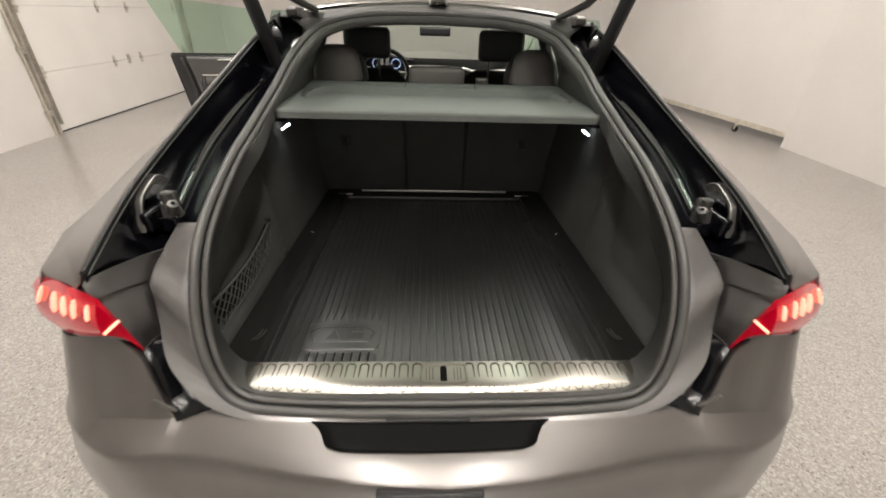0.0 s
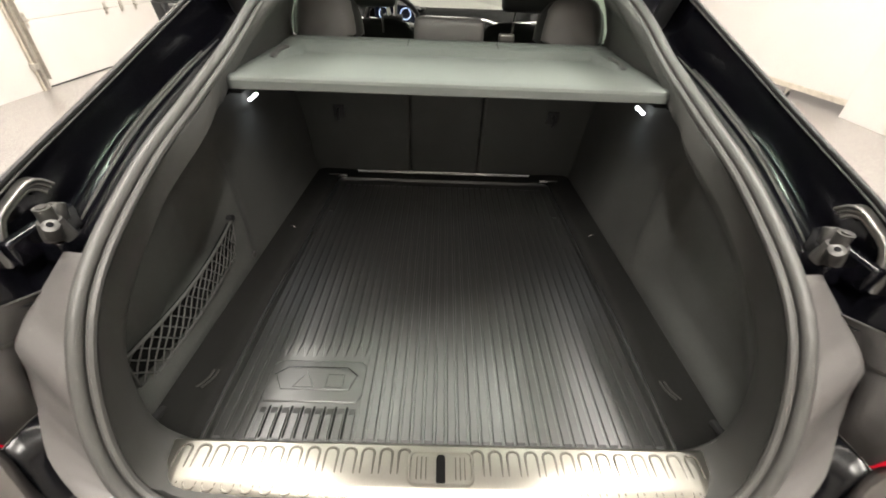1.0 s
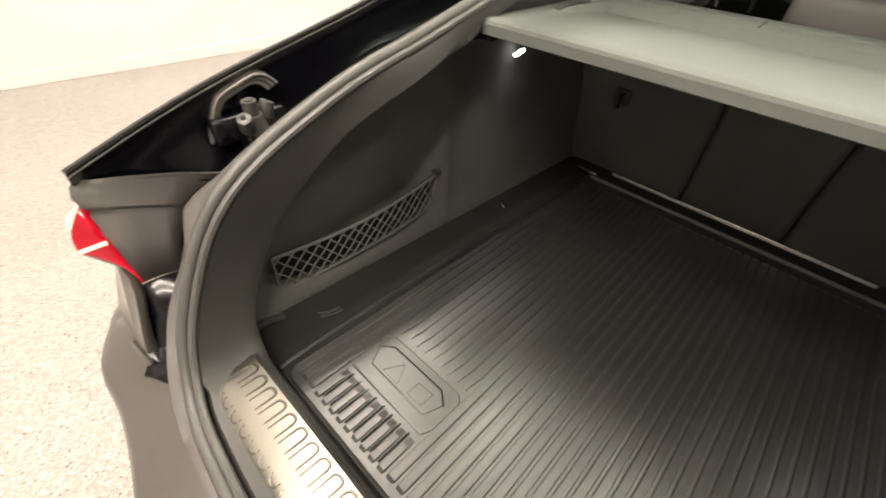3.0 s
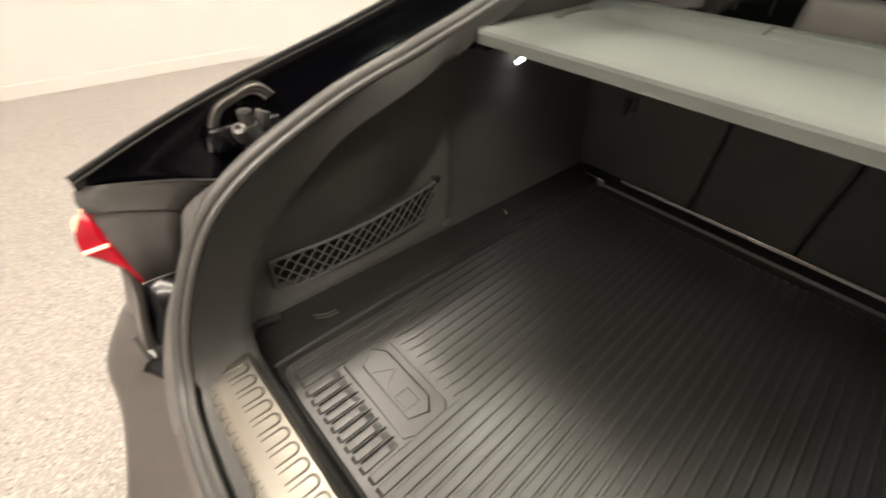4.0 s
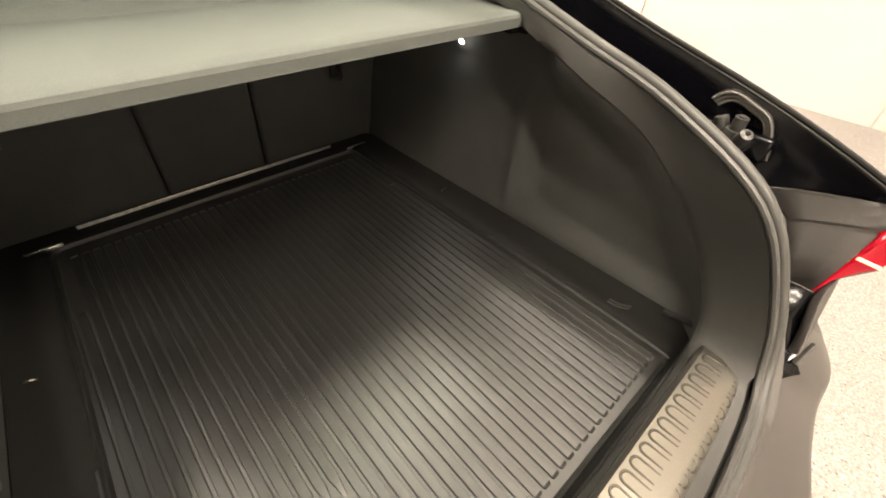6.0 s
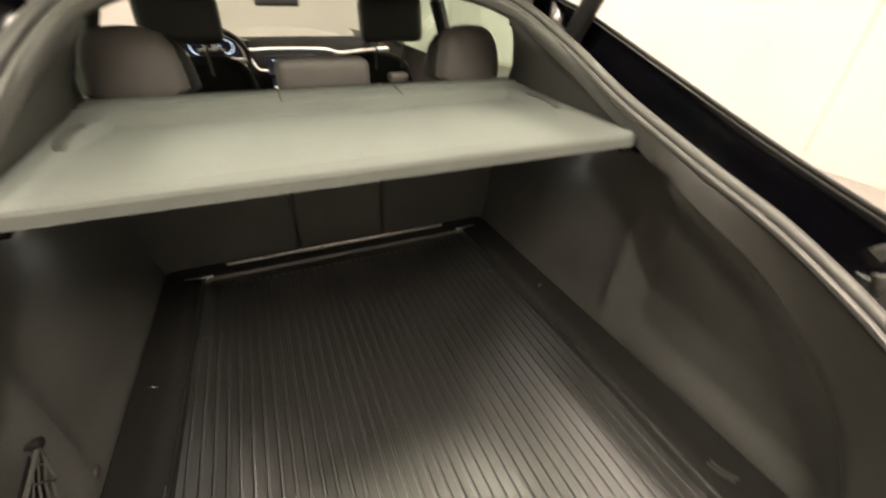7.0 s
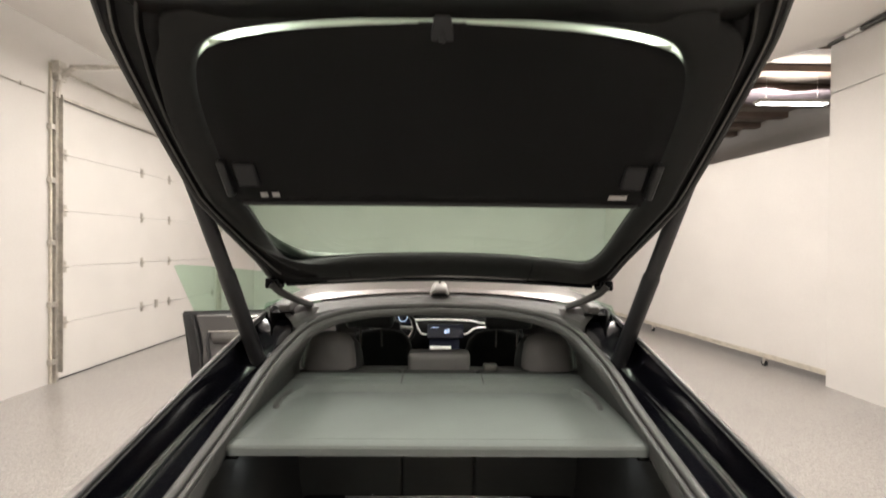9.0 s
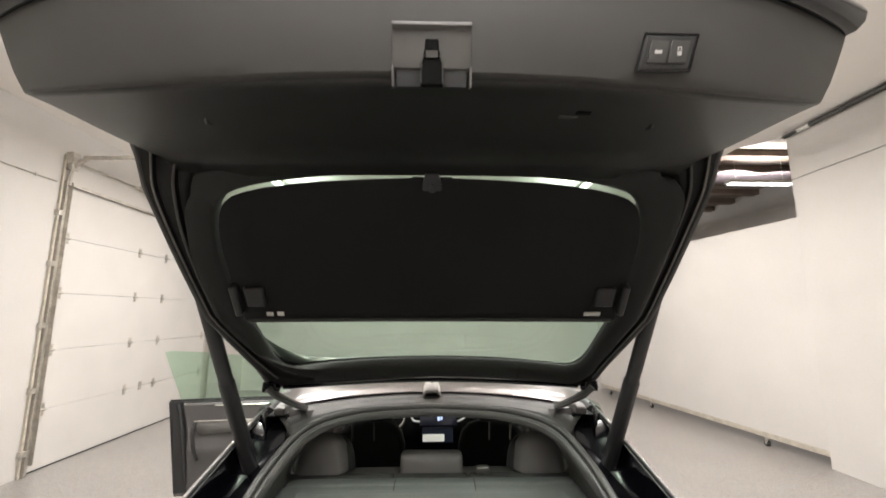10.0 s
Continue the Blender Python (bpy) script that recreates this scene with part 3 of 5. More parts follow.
pair("gutter_flange", grid([[p + Vector((0.001, 0, 0.003)), p + Vector((0.001 + w * 0.6, 0, 0.006)), p + Vector((0.001 + w, 0, 0.009))] for p, w in band]), M_CAST, label="grey joint flange of the rain channel", solid=0.002)

# outer body: cross sections from the shoulder down to the sill, by y
STATIONS = [1.19, 1.3, 1.45, 1.7, 1.95, 2.2, 2.45, 2.58]


def edge_at(y):
    return Vector((table(y, [p.y for p in EDGE], [p.x for p in EDGE]), y, table(y, [p.y for p in EDGE], [p.z for p in EDGE])))


rear = [[(0.678, 1.197, 0.950), (0.688, 1.199, 0.925), (0.712, 1.212, 0.906), (0.793, 1.262, 0.893), (0.855, 1.302, 0.873), (0.91, 1.345, 0.80)]]
for y in STATIONS[1:]:
    e = edge_at(max(y, 1.19))
    sx = table(y, (1.3, 1.45, 1.7, 2.2, 2.6), (0.872, 0.935, 0.95, 0.955, 0.95))
    sz = table(y, (1.3, 1.45, 1.7, 2.2, 2.6), (0.878, 0.885, 0.915, 0.94, 0.95))
    rear.append([(e.x, y, e.z), (e.x + 0.012, y, e.z - 0.006), (lerp(e.x, sx, 0.5), y, lerp(e.z, sz, 0.45)), (sx - 0.02, y, sz + 0.012), (sx, y, sz - 0.03), (sx + 0.005, y, 0.8)])
pair("rear_quarter_panel", grid(rear), M_PAINT, label="glossy dark grey rear wing", solid=0.003)

# bumper by heights
LEVELS = [(0.20, 1.16, 0.86), (0.30, 1.11, 0.90), (0.345, 1.07, 0.925), (0.36, 1.045, 0.955), (0.40, 1.035, 0.957), (0.46, 1.028, 0.945), (0.52, 1.016, 0.937), (0.556, 1.009, 0.930), (0.567, 1.010, 0.929), (0.572, 1.016, 0.928), (0.582, 1.06, 0.925), (0.60, 1.13, 0.92)]
bump = []
for z, y0, w in LEVELS:
    yc = table(z, (0.5, 0.52, 0.585, 0.60), (1.03, 1.042, 1.05, 1.067))
    sweep = table(z, (0.38, 0.556, 0.572, 0.582, 0.60), (0.0, 0.85, 1.0, 0.62, 0.0))
    half = [(0, y0), (0.157, y0 + 0.003 + 0.008 * sweep), (0.3, y0 + 0.006 + 0.024 * sweep), (0.46, y0 + 0.016 + 0.050 * sweep), (0.56, y0 + 0.028 + 0.052 * sweep), (0.61, lerp(y0, yc, 0.2) + 0.035 + 0.036 * sweep), (0.66, lerp(y0, yc, 0.35) + 0.046 + 0.016 * sweep), (0.72, lerp(y0, yc, 0.6) + 0.065), (0.80, yc + 0.095), (w - 0.05, yc + 0.18), (w - 0.008, yc + 0.32), (w, 1.62)]
    row = smooth_path([(x, y, z) for x, y in half], 4)
    bump.append([Vector((-p.x, p.y, p.z)) for p in reversed(row[1:])] + row)
bump.append([Vector((p.x * table(abs(p.x), (0.5, 0.58), (0.985, 1.002)), p.y + table(abs(p.x), (0.5, 0.56, 0.60, 0.64, 0.66, 0.70, 0.80, 0.9), (0.014, 0.014, 0.008, 0.044, 0.040, 0.042, 0.068, 0.085)), table(abs(p.x), (0.0, 0.56, 0.60, 0.637, 0.662, 0.70, 0.80, 0.85), (0.603, 0.606, 0.628, 0.738, 0.79, 0.795, 0.775, 0.775)))) for p in bump[-1]])
bump.append([Vector((p.x * table(abs(p.x), (0.5, 0.57), (0.975, 1.0)), p.y + table(abs(p.x), (0.5, 0.62), (0.035, 0.012)), p.z + table(abs(p.x), (0.5, 0.62), (-0.012, -0.004)))) for p in bump[-1]])
part("rear_bumper", grid(bump), M_PAINT, label="dark glossy rear bumper", solid=0.004)

# tail lamps
for s in (-1, 1):
    top = smooth_path([(0.664, 1.191, 0.898), (0.708, 1.210, 0.902), (0.752, 1.234, 0.897), (0.793, 1.262, 0.888), (0.855, 1.302, 0.868), (0.908, 1.342, 0.846)], 4)
    bot = smooth_path([(0.657, 1.162, 0.832), (0.719, 1.188, 0.810), (0.765, 1.212, 0.795), (0.812, 1.240, 0.783), (0.903, 1.298, 0.783), (0.925, 1.335, 0.815)], 4)
    rows = [[Vector((s * a.x, a.y - 0.010 * math.sin(math.pi * k / 5), a.z)).lerp(Vector((s * b.x, b.y - 0.010 * math.sin(math.pi * k / 5), b.z)), k / 5) for a, b in zip(top, bot)] for k in range(6)]
    tip = Vector((s * 0.639, 1.212, 0.744))
    face = [[rows[k][0].lerp(tip, u) + Vector((0, 0.010 * math.sin(math.pi * u) * k / 5, 0)) for u in (0, 0.2, 0.4, 0.6, 0.8, 0.97)] for k in range(6)]
    tl = part("tail_lamp", join(grid(rows), grid(face)), M_RED, label="lit red tail lamp", solid=0.004, angle=50)
    part("lamp_shelf", grid([[tip + Vector((0, 0.02, -0.004))] * 3, [Vector((s * b.x, b.y, b.z)) + Vector((0, k * 0.03, -0.004)) for b, k in ((bot[0], 0), (bot[0], 0.6), (bot[0], 1.2))]] + [[Vector((s * b.x * (1 - 0.03 * k), b.y + 0.05 * k, b.z - 0.004)) for k in (0, 0.6, 1.2)] for b in bot[2:]]), M_PAINT, tl, solid=0.003)
    for j, w in ((15, 0.0085), (11, 0.008), (7, 0.0075), (4, 0.007), (1, 0.006)):
        p, q = top[j].lerp(bot[j], 0.14), top[j].lerp(bot[j], 0.52)
        p, q = Vector((s * (p.x + 0.004), p.y - 0.011, p.z)), Vector((s * (q.x + 0.004), q.y - 0.014, q.z))
        part("led_bar", tube([p, p.lerp(q, 0.3), p.lerp(q, 0.75), q], [w * 0.5, w, w, w * 0.45], 8, squash=0.5), M_LED, tl, "lit red segment")
    part("led_bar", tube([(s * 0.655, 1.162, 0.834), (s * 0.648, 1.196, 0.838)], 0.0035, 8), M_LED, tl, "lit red segment")

# number plate recess, towing slots and the ledge under the seal
RX = -0.03
rows = []
for k in range(9):
    u = k / 8
    wv = table(u, (0, 0.2, 0.5, 0.8, 0.93, 1), (0.262, 0.244, 0.232, 0.224, 0.212, 0.19))
    rows.append([(RX + wv * x, lerp(1.131, 1.070, u) + 0.006 * x * x, lerp(0.604, 0.5885, u) + 0.0035) for x in np.linspace(-1, 1, 15)])
part("plate_recess", grid(rows), M_BLACKP, label="empty black number plate recess", solid=0.003)
part("ledge_slot", box(-0.13, 0.055, 1.134, 1.150, 0.596, 0.6085), M_DARKP, label="dark slot in the bumper ledge", bevel=0.002)
part("tow_slot", box(-0.14, 0.075, 1.000, 1.03, 0.525, 0.556), M_DARKP, bevel=0.004)

# rear corner panels between the tail lamps and the boot opening
cover = grid([[(0.676, 1.214, 0.926), (0.668, 1.27, 0.916), (0.658, 1.34, 0.902), (0.645, 1.398, 0.886)],
              [(0.677, 1.203, 0.934), (0.669, 1.258, 0.923), (0.659, 1.33, 0.908), (0.648, 1.392, 0.891)],
              [(0.678, 1.193, 0.927), (0.670, 1.248, 0.915), (0.661, 1.32, 0.899), (0.653, 1.375, 0.884)],
              [(0.673, 1.188, 0.912), (0.667, 1.241, 0.899), (0.659, 1.305, 0.881), (0.656, 1.348, 0.871)],
              [(0.664, 1.191, 0.897), (0.661, 1.238, 0.883), (0.656, 1.288, 0.866), (0.653, 1.316, 0.855)],
              [(0.667, 1.199, 0.888), (0.665, 1.243, 0.874), (0.661, 1.290, 0.857), (0.656, 1.316, 0.846)],
              [(0.663, 1.196, 0.880), (0.661, 1.240, 0.866), (0.657, 1.286, 0.850), (0.653, 1.312, 0.838)],
              [(0.650, 1.203, 0.82), (0.650, 1.238, 0.814), (0.648, 1.270, 0.806), (0.646, 1.292, 0.80)],
              [(0.640, 1.212, 0.748), (0.640, 1.232, 0.747), (0.638, 1.252, 0.746), (0.635, 1.268, 0.746)]])
pair("corner_cover", cover, M_COVER, label="grey plastic corner cover", solid=0.003, angle=28)
blk = grid([[(0.640, 1.210, 0.742), (0.640, 1.232, 0.742), (0.636, 1.262, 0.741), (0.615, 1.272, 0.741)],
            [(0.630, 1.192, 0.68), (0.622, 1.215, 0.68), (0.612, 1.240, 0.68), (0.595, 1.246, 0.682)],
            [(0.606, 1.170, 0.627), (0.600, 1.185, 0.626), (0.588, 1.203, 0.624), (0.565, 1.205, 0.63)],
            [(0.575, 1.140, 0.608), (0.56, 1.150, 0.608), (0.53, 1.165, 0.608), (0.505, 1.168, 0.615)]])
pair("corner_filler", blk, M_SATBLACK, label="gloss black filler panel", solid=0.003)
pair("cover_joint", tube([(0.641, 1.208, 0.744), (0.641, 1.232, 0.7445), (0.638, 1.266, 0.744)], 0.0018, 6), M_CHROME)
pair("corner_tab", moved(box(-0.007, 0.007, -0.003, 0.003, -0.027, 0.027), pose(0.598, 1.155, 0.640, 24, 32, 30)), M_GREYP, label="thin grey tab at the bumper corner", bevel=0.002)

# striker and buffer in each gutter
for s in (-1, 1):
    def sx(piece):
        return piece if s > 0 else flipx(piece)
    base = part("latch_mount", sx(join(tube([(0.660, 1.474, 0.935), (0.660, 1.472, 0.955), (0.659, 1.471, 0.972)], [0.024, 0.021, 0.017], 14), cyl((0.659, 1.471, 0.970), (0.658, 1.470, 0.996), 0.0125, 14), cyl((0.658, 1.470, 0.996), (0.658, 1.4697, 0.9985), 0.0075, 10), cyl((0.640, 1.452, 0.955), (0.640, 1.45, 0.972), 0.010, 10), cyl((0.668, 1.502, 0.955), (0.668, 1.502, 0.975), 0.011, 10))), M_CAST, label="grey round tailgate buffer")
    arch = smooth_path([(0.688, 1.402, 0.925), (0.690, 1.416, 0.966), (0.691, 1.434, 0.997), (0.693, 1.468, 1.011), (0.694, 1.504, 1.022), (0.693, 1.526, 1.017), (0.690, 1.541, 1.002)], 2)
    core = Vector((0.694, 1.470, 0.952))
    shrunk = [core.lerp(p, 0.80) + Vector((0.005, 0, 0)) for p in arch]
    deep = [core.lerp(p, 1.05) + Vector((0.018, 0, 0)) for p in arch]
    part("striker_bracket", sx(join(tube(arch, 0.003, 8), tube([core.lerp(p, 0.91) + Vector((0.0015, 0, 0)) for p in arch], 0.0022, 6), tube(shrunk, 0.0028, 8), grid([deep, [p + Vector((0.0015, 0, 0)) for p in arch], shrunk]))), M_CAST2, base, "pale pressed metal bracket")
    for c, n in (((0.640, 1.450, 0.966), (-0.006, -0.004, 0.012)), ((0.667, 1.500, 0.972), (0.0, 0.006, 0.012))):
        c, n = Vector(c), Vector(n)
        part("buffer_lobe", sx(tube([c - n, c, c + n, c + n * 1.15], [0.0135, 0.0135, 0.012, 0.007], 12)), M_CAST, base)
        part("lobe_screw", sx(cyl(c + n * 1.0, c + n * 1.22, 0.005, 8)), M_GUT, base, "dark screw")
    part("buffer_foot", sx(join(box(0.640, 0.684, 1.448, 1.500, 0.90, 0.94), box(0.672, 0.694, 1.405, 1.54, 0.92, 0.968))), M_GUT, base, bevel=0.006)

# ---- boot ----
part("boot_floor", box(-0.72, 0.72, 1.30, 2.64, 0.44, 0.505), M_CARPET, bevel=0.01)


def side_x(y, z):
    """Half width of the boot lining: a pocket at the back, the wheel housing ahead of it."""
    bulge = 0.5 - 0.5 * math.cos(math.pi * min(1, max(0, (y - 1.80) / 0.13)))
    pocket = table(y, (1.27, 1.36, 1.45, 2.0), (0.615, 0.650, 0.672, 0.672)) + table(z, (0.55, 0.62, 0.9, 1.06), (-0.062, -0.006, 0.0, -0.05))
    house = table(y, (1.8, 2.0, 2.3, 2.62), (0.615, 0.60, 0.585, 0.575)) + table(z, (0.55, 0.62, 0.8, 0.95, 1.09), (-0.012, 0.0, 0.004, 0.012, 0.015))
    blend = bulge * table(z, (0.55, 0.64, 0.70, 0.95, 1.06), (1.0, 1.0, 1.0, 0.9, 0.6))
    step = min(1, max(0, (lerp(0.565, 0.625, min(1, max(0, (y - 1.41) / 0.46))) - z) / 0.022))
    house -= 0.014 * math.exp(-((y - 1.918) / 0.022) ** 2) * table(z, (0.56, 0.64, 0.85, 0.95), (0.2, 1.0, 1.0, 0.0))
    return lerp(lerp(pocket, min(pocket, 0.640), step * step * (3 - 2 * step)), house, blend)


def ease(v):
    v = min(1.0, max(0.0, v))
    return v * v * (3 - 2 * v)


def lining(flush):
    """One side of the boot: open pocket behind the trim, or a panel that runs up flush to it."""
    rows = []
    for k in range(100):
        y = lerp(1.27, 2.62, k / 99)
        rim_at = along(BOOT[12:], min(max(y, 1.31), 1.95))
        ztop = rim_at.z + 0.005 if y < 1.95 else 1.085
        if y < 1.45 and not flush:
            ztop = table(y, (1.27, 1.45), (0.60, 0.80))
        row = []
        for j in range(25):
            z = lerp(0.500, max(ztop, 0.6), (j / 24) ** 1.05)
            x = side_x(y, z)
            if not flush and y < 1.92:
                x += 0.06 * ease((y - 1.40) / 0.10) * (1 - ease((y - 1.62) / 0.28)) * ease((z - 0.60) / 0.08)
            if flush:
                x = min(x, table(y, (1.27, 1.34, 1.45, 1.88, 1.95), (0.60, 0.632, 0.648, 0.648, 0.70)))
                near_trim = (1 - ease((ztop - z) / 0.17)) * (1 - ease((y - 1.80) / 0.15))
                x = lerp(x, rim_at.x + 0.006, near_trim)
            if 1.38 < y < 2.3:
                lip, top = along(LIP, y), along(UPPER, y)
                x = min(x, lerp(lip.x - 0.018, top.x - 0.012, min(1, max(0, (z - lip.z + 0.03) / max(0.03, top.z - lip.z)))))
            row.append((x, y, z))
        rows.append(row)
    return grid(rows)


part("side_lining", flipx(lining(False)), M_CARPET, label="charcoal carpet side lining with a deep open pocket", solid=0.004)
part("side_lining", lining(True), M_CARPET, label="charcoal carpet side lining, smooth panel", solid=0.004)
# net over the pocket, on one side only
net_a = [Vector((-0.652 + 0.012 * u, lerp(1.425, 1.89, u), lerp(0.572, 0.60, u))) for u in np.linspace(0, 1, 25)]
net_b = [Vector((-0.652 + 0.022 * u, lerp(1.425, 1.895, u), lerp(0.675, 0.712, u) - 0.012 * math.sin(math.pi * u))) for u in np.linspace(0, 1, 25)]
for i in range(25):
    net_a[i].x += 0.018 + 0.012 * math.sin(math.pi * i / 24)
    net_b[i].x += 0.020 + 0.014 * math.sin(math.pi * i / 24)
strands = []
NC, ND = 15, 2.6
for i in range(-3, NC):
    for a, b in ((net_a, net_b), (net_b, net_a)):
        u0, u1 = max(0, -i / ND), min(1, (NC - i) / ND)
        if u1 <= u0:
            continue
        pts = []
        for k in range(4):
            u = lerp(u0, u1, k / 3)
            f = min(24, max(0, (i + ND * u) / NC * 24))
            n0 = min(23, int(f))
            pts.append(a[n0].lerp(a[n0 + 1], f - n0).lerp(b[n0].lerp(b[n0 + 1], f - n0), u) + Vector((0.002 * math.sin(9 * u + i), 0, 0)))
        strands.append(tube(pts, 0.0021, 5))
# black sheet just behind the net, giving the pocket its shade by colour
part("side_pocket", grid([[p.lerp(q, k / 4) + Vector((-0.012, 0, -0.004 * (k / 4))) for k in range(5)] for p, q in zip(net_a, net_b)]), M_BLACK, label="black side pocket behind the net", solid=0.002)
net = part("luggage_net", join(*strands), M_NET, label="grey elastic luggage net over the side pocket")
part("net_hem", join(tube(net_b, 0.004, 6), tube(net_a, 0.003, 6), tube([net_a[-1], net_b[-1]], 0.003, 6), tube([net_a[0], net_b[0]], 0.003, 6)), M_NET, net, "dark hem")
part("net_peg", cyl(net_b[-1] + Vector((-0.03, 0, 0.008)), net_b[-1] + Vector((0.008, 0, 0.008)), 0.009, 10), M_DARKP, net)
part("lining_peg", cyl((-0.612, 1.927, 0.568), (-0.588, 1.927, 0.566), 0.012, 10), M_GREYP)
part("lining_knob", cyl((0.662, 1.475, 0.678), (0.645, 1.475, 0.676), 0.014, 12), M_DARKP)

# rear seat backs, seen from the boot
seats = []
for x0, x1, name in ((-0.60, -0.152, "seat_back"), (-0.148, 0.148, "seat_back"), (0.152, 0.60, "seat_back")):
    prof = [(2.60, 0.50), (2.585, 0.70), (2.572, 0.82), (2.53, 0.98), (2.49, 1.075), (2.50, 1.098), (2.54, 1.10), (2.60, 1.08), (2.68, 0.95), (2.74, 0.62), (2.72, 0.50)]
    n = len(prof)
    v = [(x0, *p) for p in prof] + [(x1, *p) for p in prof]
    f = [tuple(range(n)), tuple(range(2 * n - 1, n - 1, -1))] + [(i, (i + 1) % n, n + (i + 1) % n, n + i) for i in range(n)]
    seats.append(part(name, (v, f), M_SEATBACK, label="charcoal carpeted rear seat back", bevel=0.012))
for x in (-0.435, 0.435):
    hk = part("bag_hook", join(box(x - 0.022, x + 0.022, 2.558, 2.575, 0.80, 0.85), tube(smooth_path([(x, 2.56, 0.835), (x, 2.54, 0.83), (x, 2.535, 0.81), (x, 2.545, 0.795)], 4), 0.007, 8)), M_DARKP, label="black folding bag hook", bevel=0.003)
part("floor_strip", box(-0.385, 0.385, 2.582, 2.592, 0.548, 0.563), M_CHROME, label="thin bright metal strip", bevel=0.002)
for x in (-0.46, 0.46):
    part("floor_tab", box(x - 0.04, x + 0.04, 2.525, 2.535, 0.552, 0.562), M_CHROME, label="short bright metal tab", bevel=0.002)
for s in (-1, 1):
    part("lashing_eye", join(cyl((s * 0.54, 2.13, 0.52), (s * 0.54, 2.13, 0.535), 0.016, 12), tube([(s * 0.54 + 0.012 * math.cos(a), 2.13, 0.535 + 0.012 * math.sin(a)) for a in np.linspace(0, math.pi, 7)], 0.003, 6)), M_CHROME, label="small bright lashing eye")
    part("boot_lamp", moved(box(-0.024, 0.024, -0.005, 0.005, -0.004, 0.004), pose(s * 0.582, 2.15, 0.987, 0, s * 32, s * 28)), M_BOOTLED, label="lit white boot lamp", bevel=0.003)
    d = bpy.data.lights.new("boot_lamp_light", "AREA")
    d.shape, d.size, d.size_y, d.energy, d.spread, d.color = "RECTANGLE", 0.05, 0.02, 0.045, radians(155), (0.92, 0.96, 1.0)
    lo = new("boot_lamp_light", d)
    lo.parent = car
    lo.matrix_basis = ROOT @ look((s * 0.575, 2.145, 0.972), (s * 0.36, 2.12, 0.50))

# sill plate with its pressed ribs and the lock striker
sill = []
for k in range(41):
    x = lerp(-1, 1, k / 40)
    bow = 0.008 * x * x
    sill.append([(0.470 * x, 1.197 + bow, 0.600), (0.468 * x, 1.199 + bow, 0.608), (0.468 * x, 1.205 + bow, 0.6145), (0.469 * x, 1.213 + bow, 0.6195), (0.470 * x, 1.224 + bow, 0.6222), (0.474 * x, 1.265, 0.6225), (0.479 * x, 1.293, 0.6225), (0.482 * x, 1.299, 0.617), (0.482 * x, 1.301, 0.595)])
plate = part("sill_plate", grid(sill), M_STEEL, label="brushed steel loading sill plate", solid=0.003)
for k in range(29):
    x = -0.4508 + 0.0322 * k
    if abs(x) < 0.06:
        continue
    bow = 0.008 * (x / 0.46) ** 2
    ring = [(x + u, 1.258 + v + (bow if v < 0 else 0), 0.6236 - 0.42 * max(0.0, 1.225 - 1.258 - v)) for u, v in rrect(-0.0105, 0.0105, -0.051, 0.029, 0.009, 3)]
    part("pressed_rib", tube(ring, 0.0027, 6, True), M_STEEL2, plate)
ring = [(u, 1.257 + v, 0.6246) for u, v in rrect(-0.055, 0.055, -0.03, 0.026, 0.012, 4)]
part("lock_surround", tube(ring, 0.0028, 6, True), M_STEEL, plate)
for x in (-0.042, -0.034, -0.026, 0.026, 0.034, 0.042):
    part("pressed_rib", tube([(x, 1.236, 0.6234), (x, 1.274, 0.6234)], 0.0014, 5), M_STEEL2, plate)
part("lock_slot", prism(rrect(-0.008, 0.008, 1.226, 1.278, 0.007), "z", 0.612, 0.6256), M_BLACKP, plate, "black slot of the lock striker")
part("sill_inner", grid([[(x, 1.301, 0.598), (x, 1.305, 0.56), (x, 1.32, 0.50)] for x in (-0.53, -0.2, 0.2, 0.53)]), M_TRIM, solid=0.004)

# ---- ribbed mat, loose in the boot ----
mat_root = empty("boot_mat", "black ribbed rubber boot tray lying on the floor", "mat", (0, 1.9, 0.50))
MR = Matrix.Translation((0, -1.9, -0.50))


def mat_part(name, piece, label="", parent=None, **kw):
    return link(name, *moved(piece, MR), M_MAT, parent or mat_root, label, **kw)


def mat_ring(w, y0, y1, z, r):
    return [(x, y, z) for x, y in rrect(-w, w, y0, y1, r, 6)]


rim = [mat_ring(0.598, 1.303, 2.60, 0.552, 0.03), mat_ring(0.594, 1.306, 2.595, 0.557, 0.03), mat_ring(0.578, 1.315, 2.58, 0.548, 0.03), mat_ring(0.54, 1.325, 2.57, 0.534, 0.035), mat_ring(0.494, 1.329, 2.562, 0.529, 0.03), mat_ring(0.489, 1.331, 2.561, 0.530, 0.03), mat_ring(0.486, 1.335, 2.56, 0.520, 0.03), mat_ring(0.483, 1.34, 2.55, 0.5145, 0.03)]
rim = [[(x * table(y, (1.3, 2.0, 2.35, 2.40, 2.60), (1.0, 0.995, 0.97, 0.945, 0.935)) if abs(x) > 0.4 else x, y, z) for x, y, z in r] for r in rim]
v, f = grid(rim[4:], closed=True)
n = len(rim[0])
f = f + [tuple(len(v) - n + k for k in range(n))]
tray = mat_part("tray", (v, f), solid=0.003)
link("tray_margin", *moved(grid(rim[:5], closed=True), MR), M_MARGIN, mat_root, "matt black felt margin", solid=0.003)
PITCH = 0.02455


def rounded_block(w, ln, h):
    return prism(rrect(-w / 2, w / 2, -ln / 2, ln / 2, w * 0.45, 3), "z", -h / 2, h / 2)


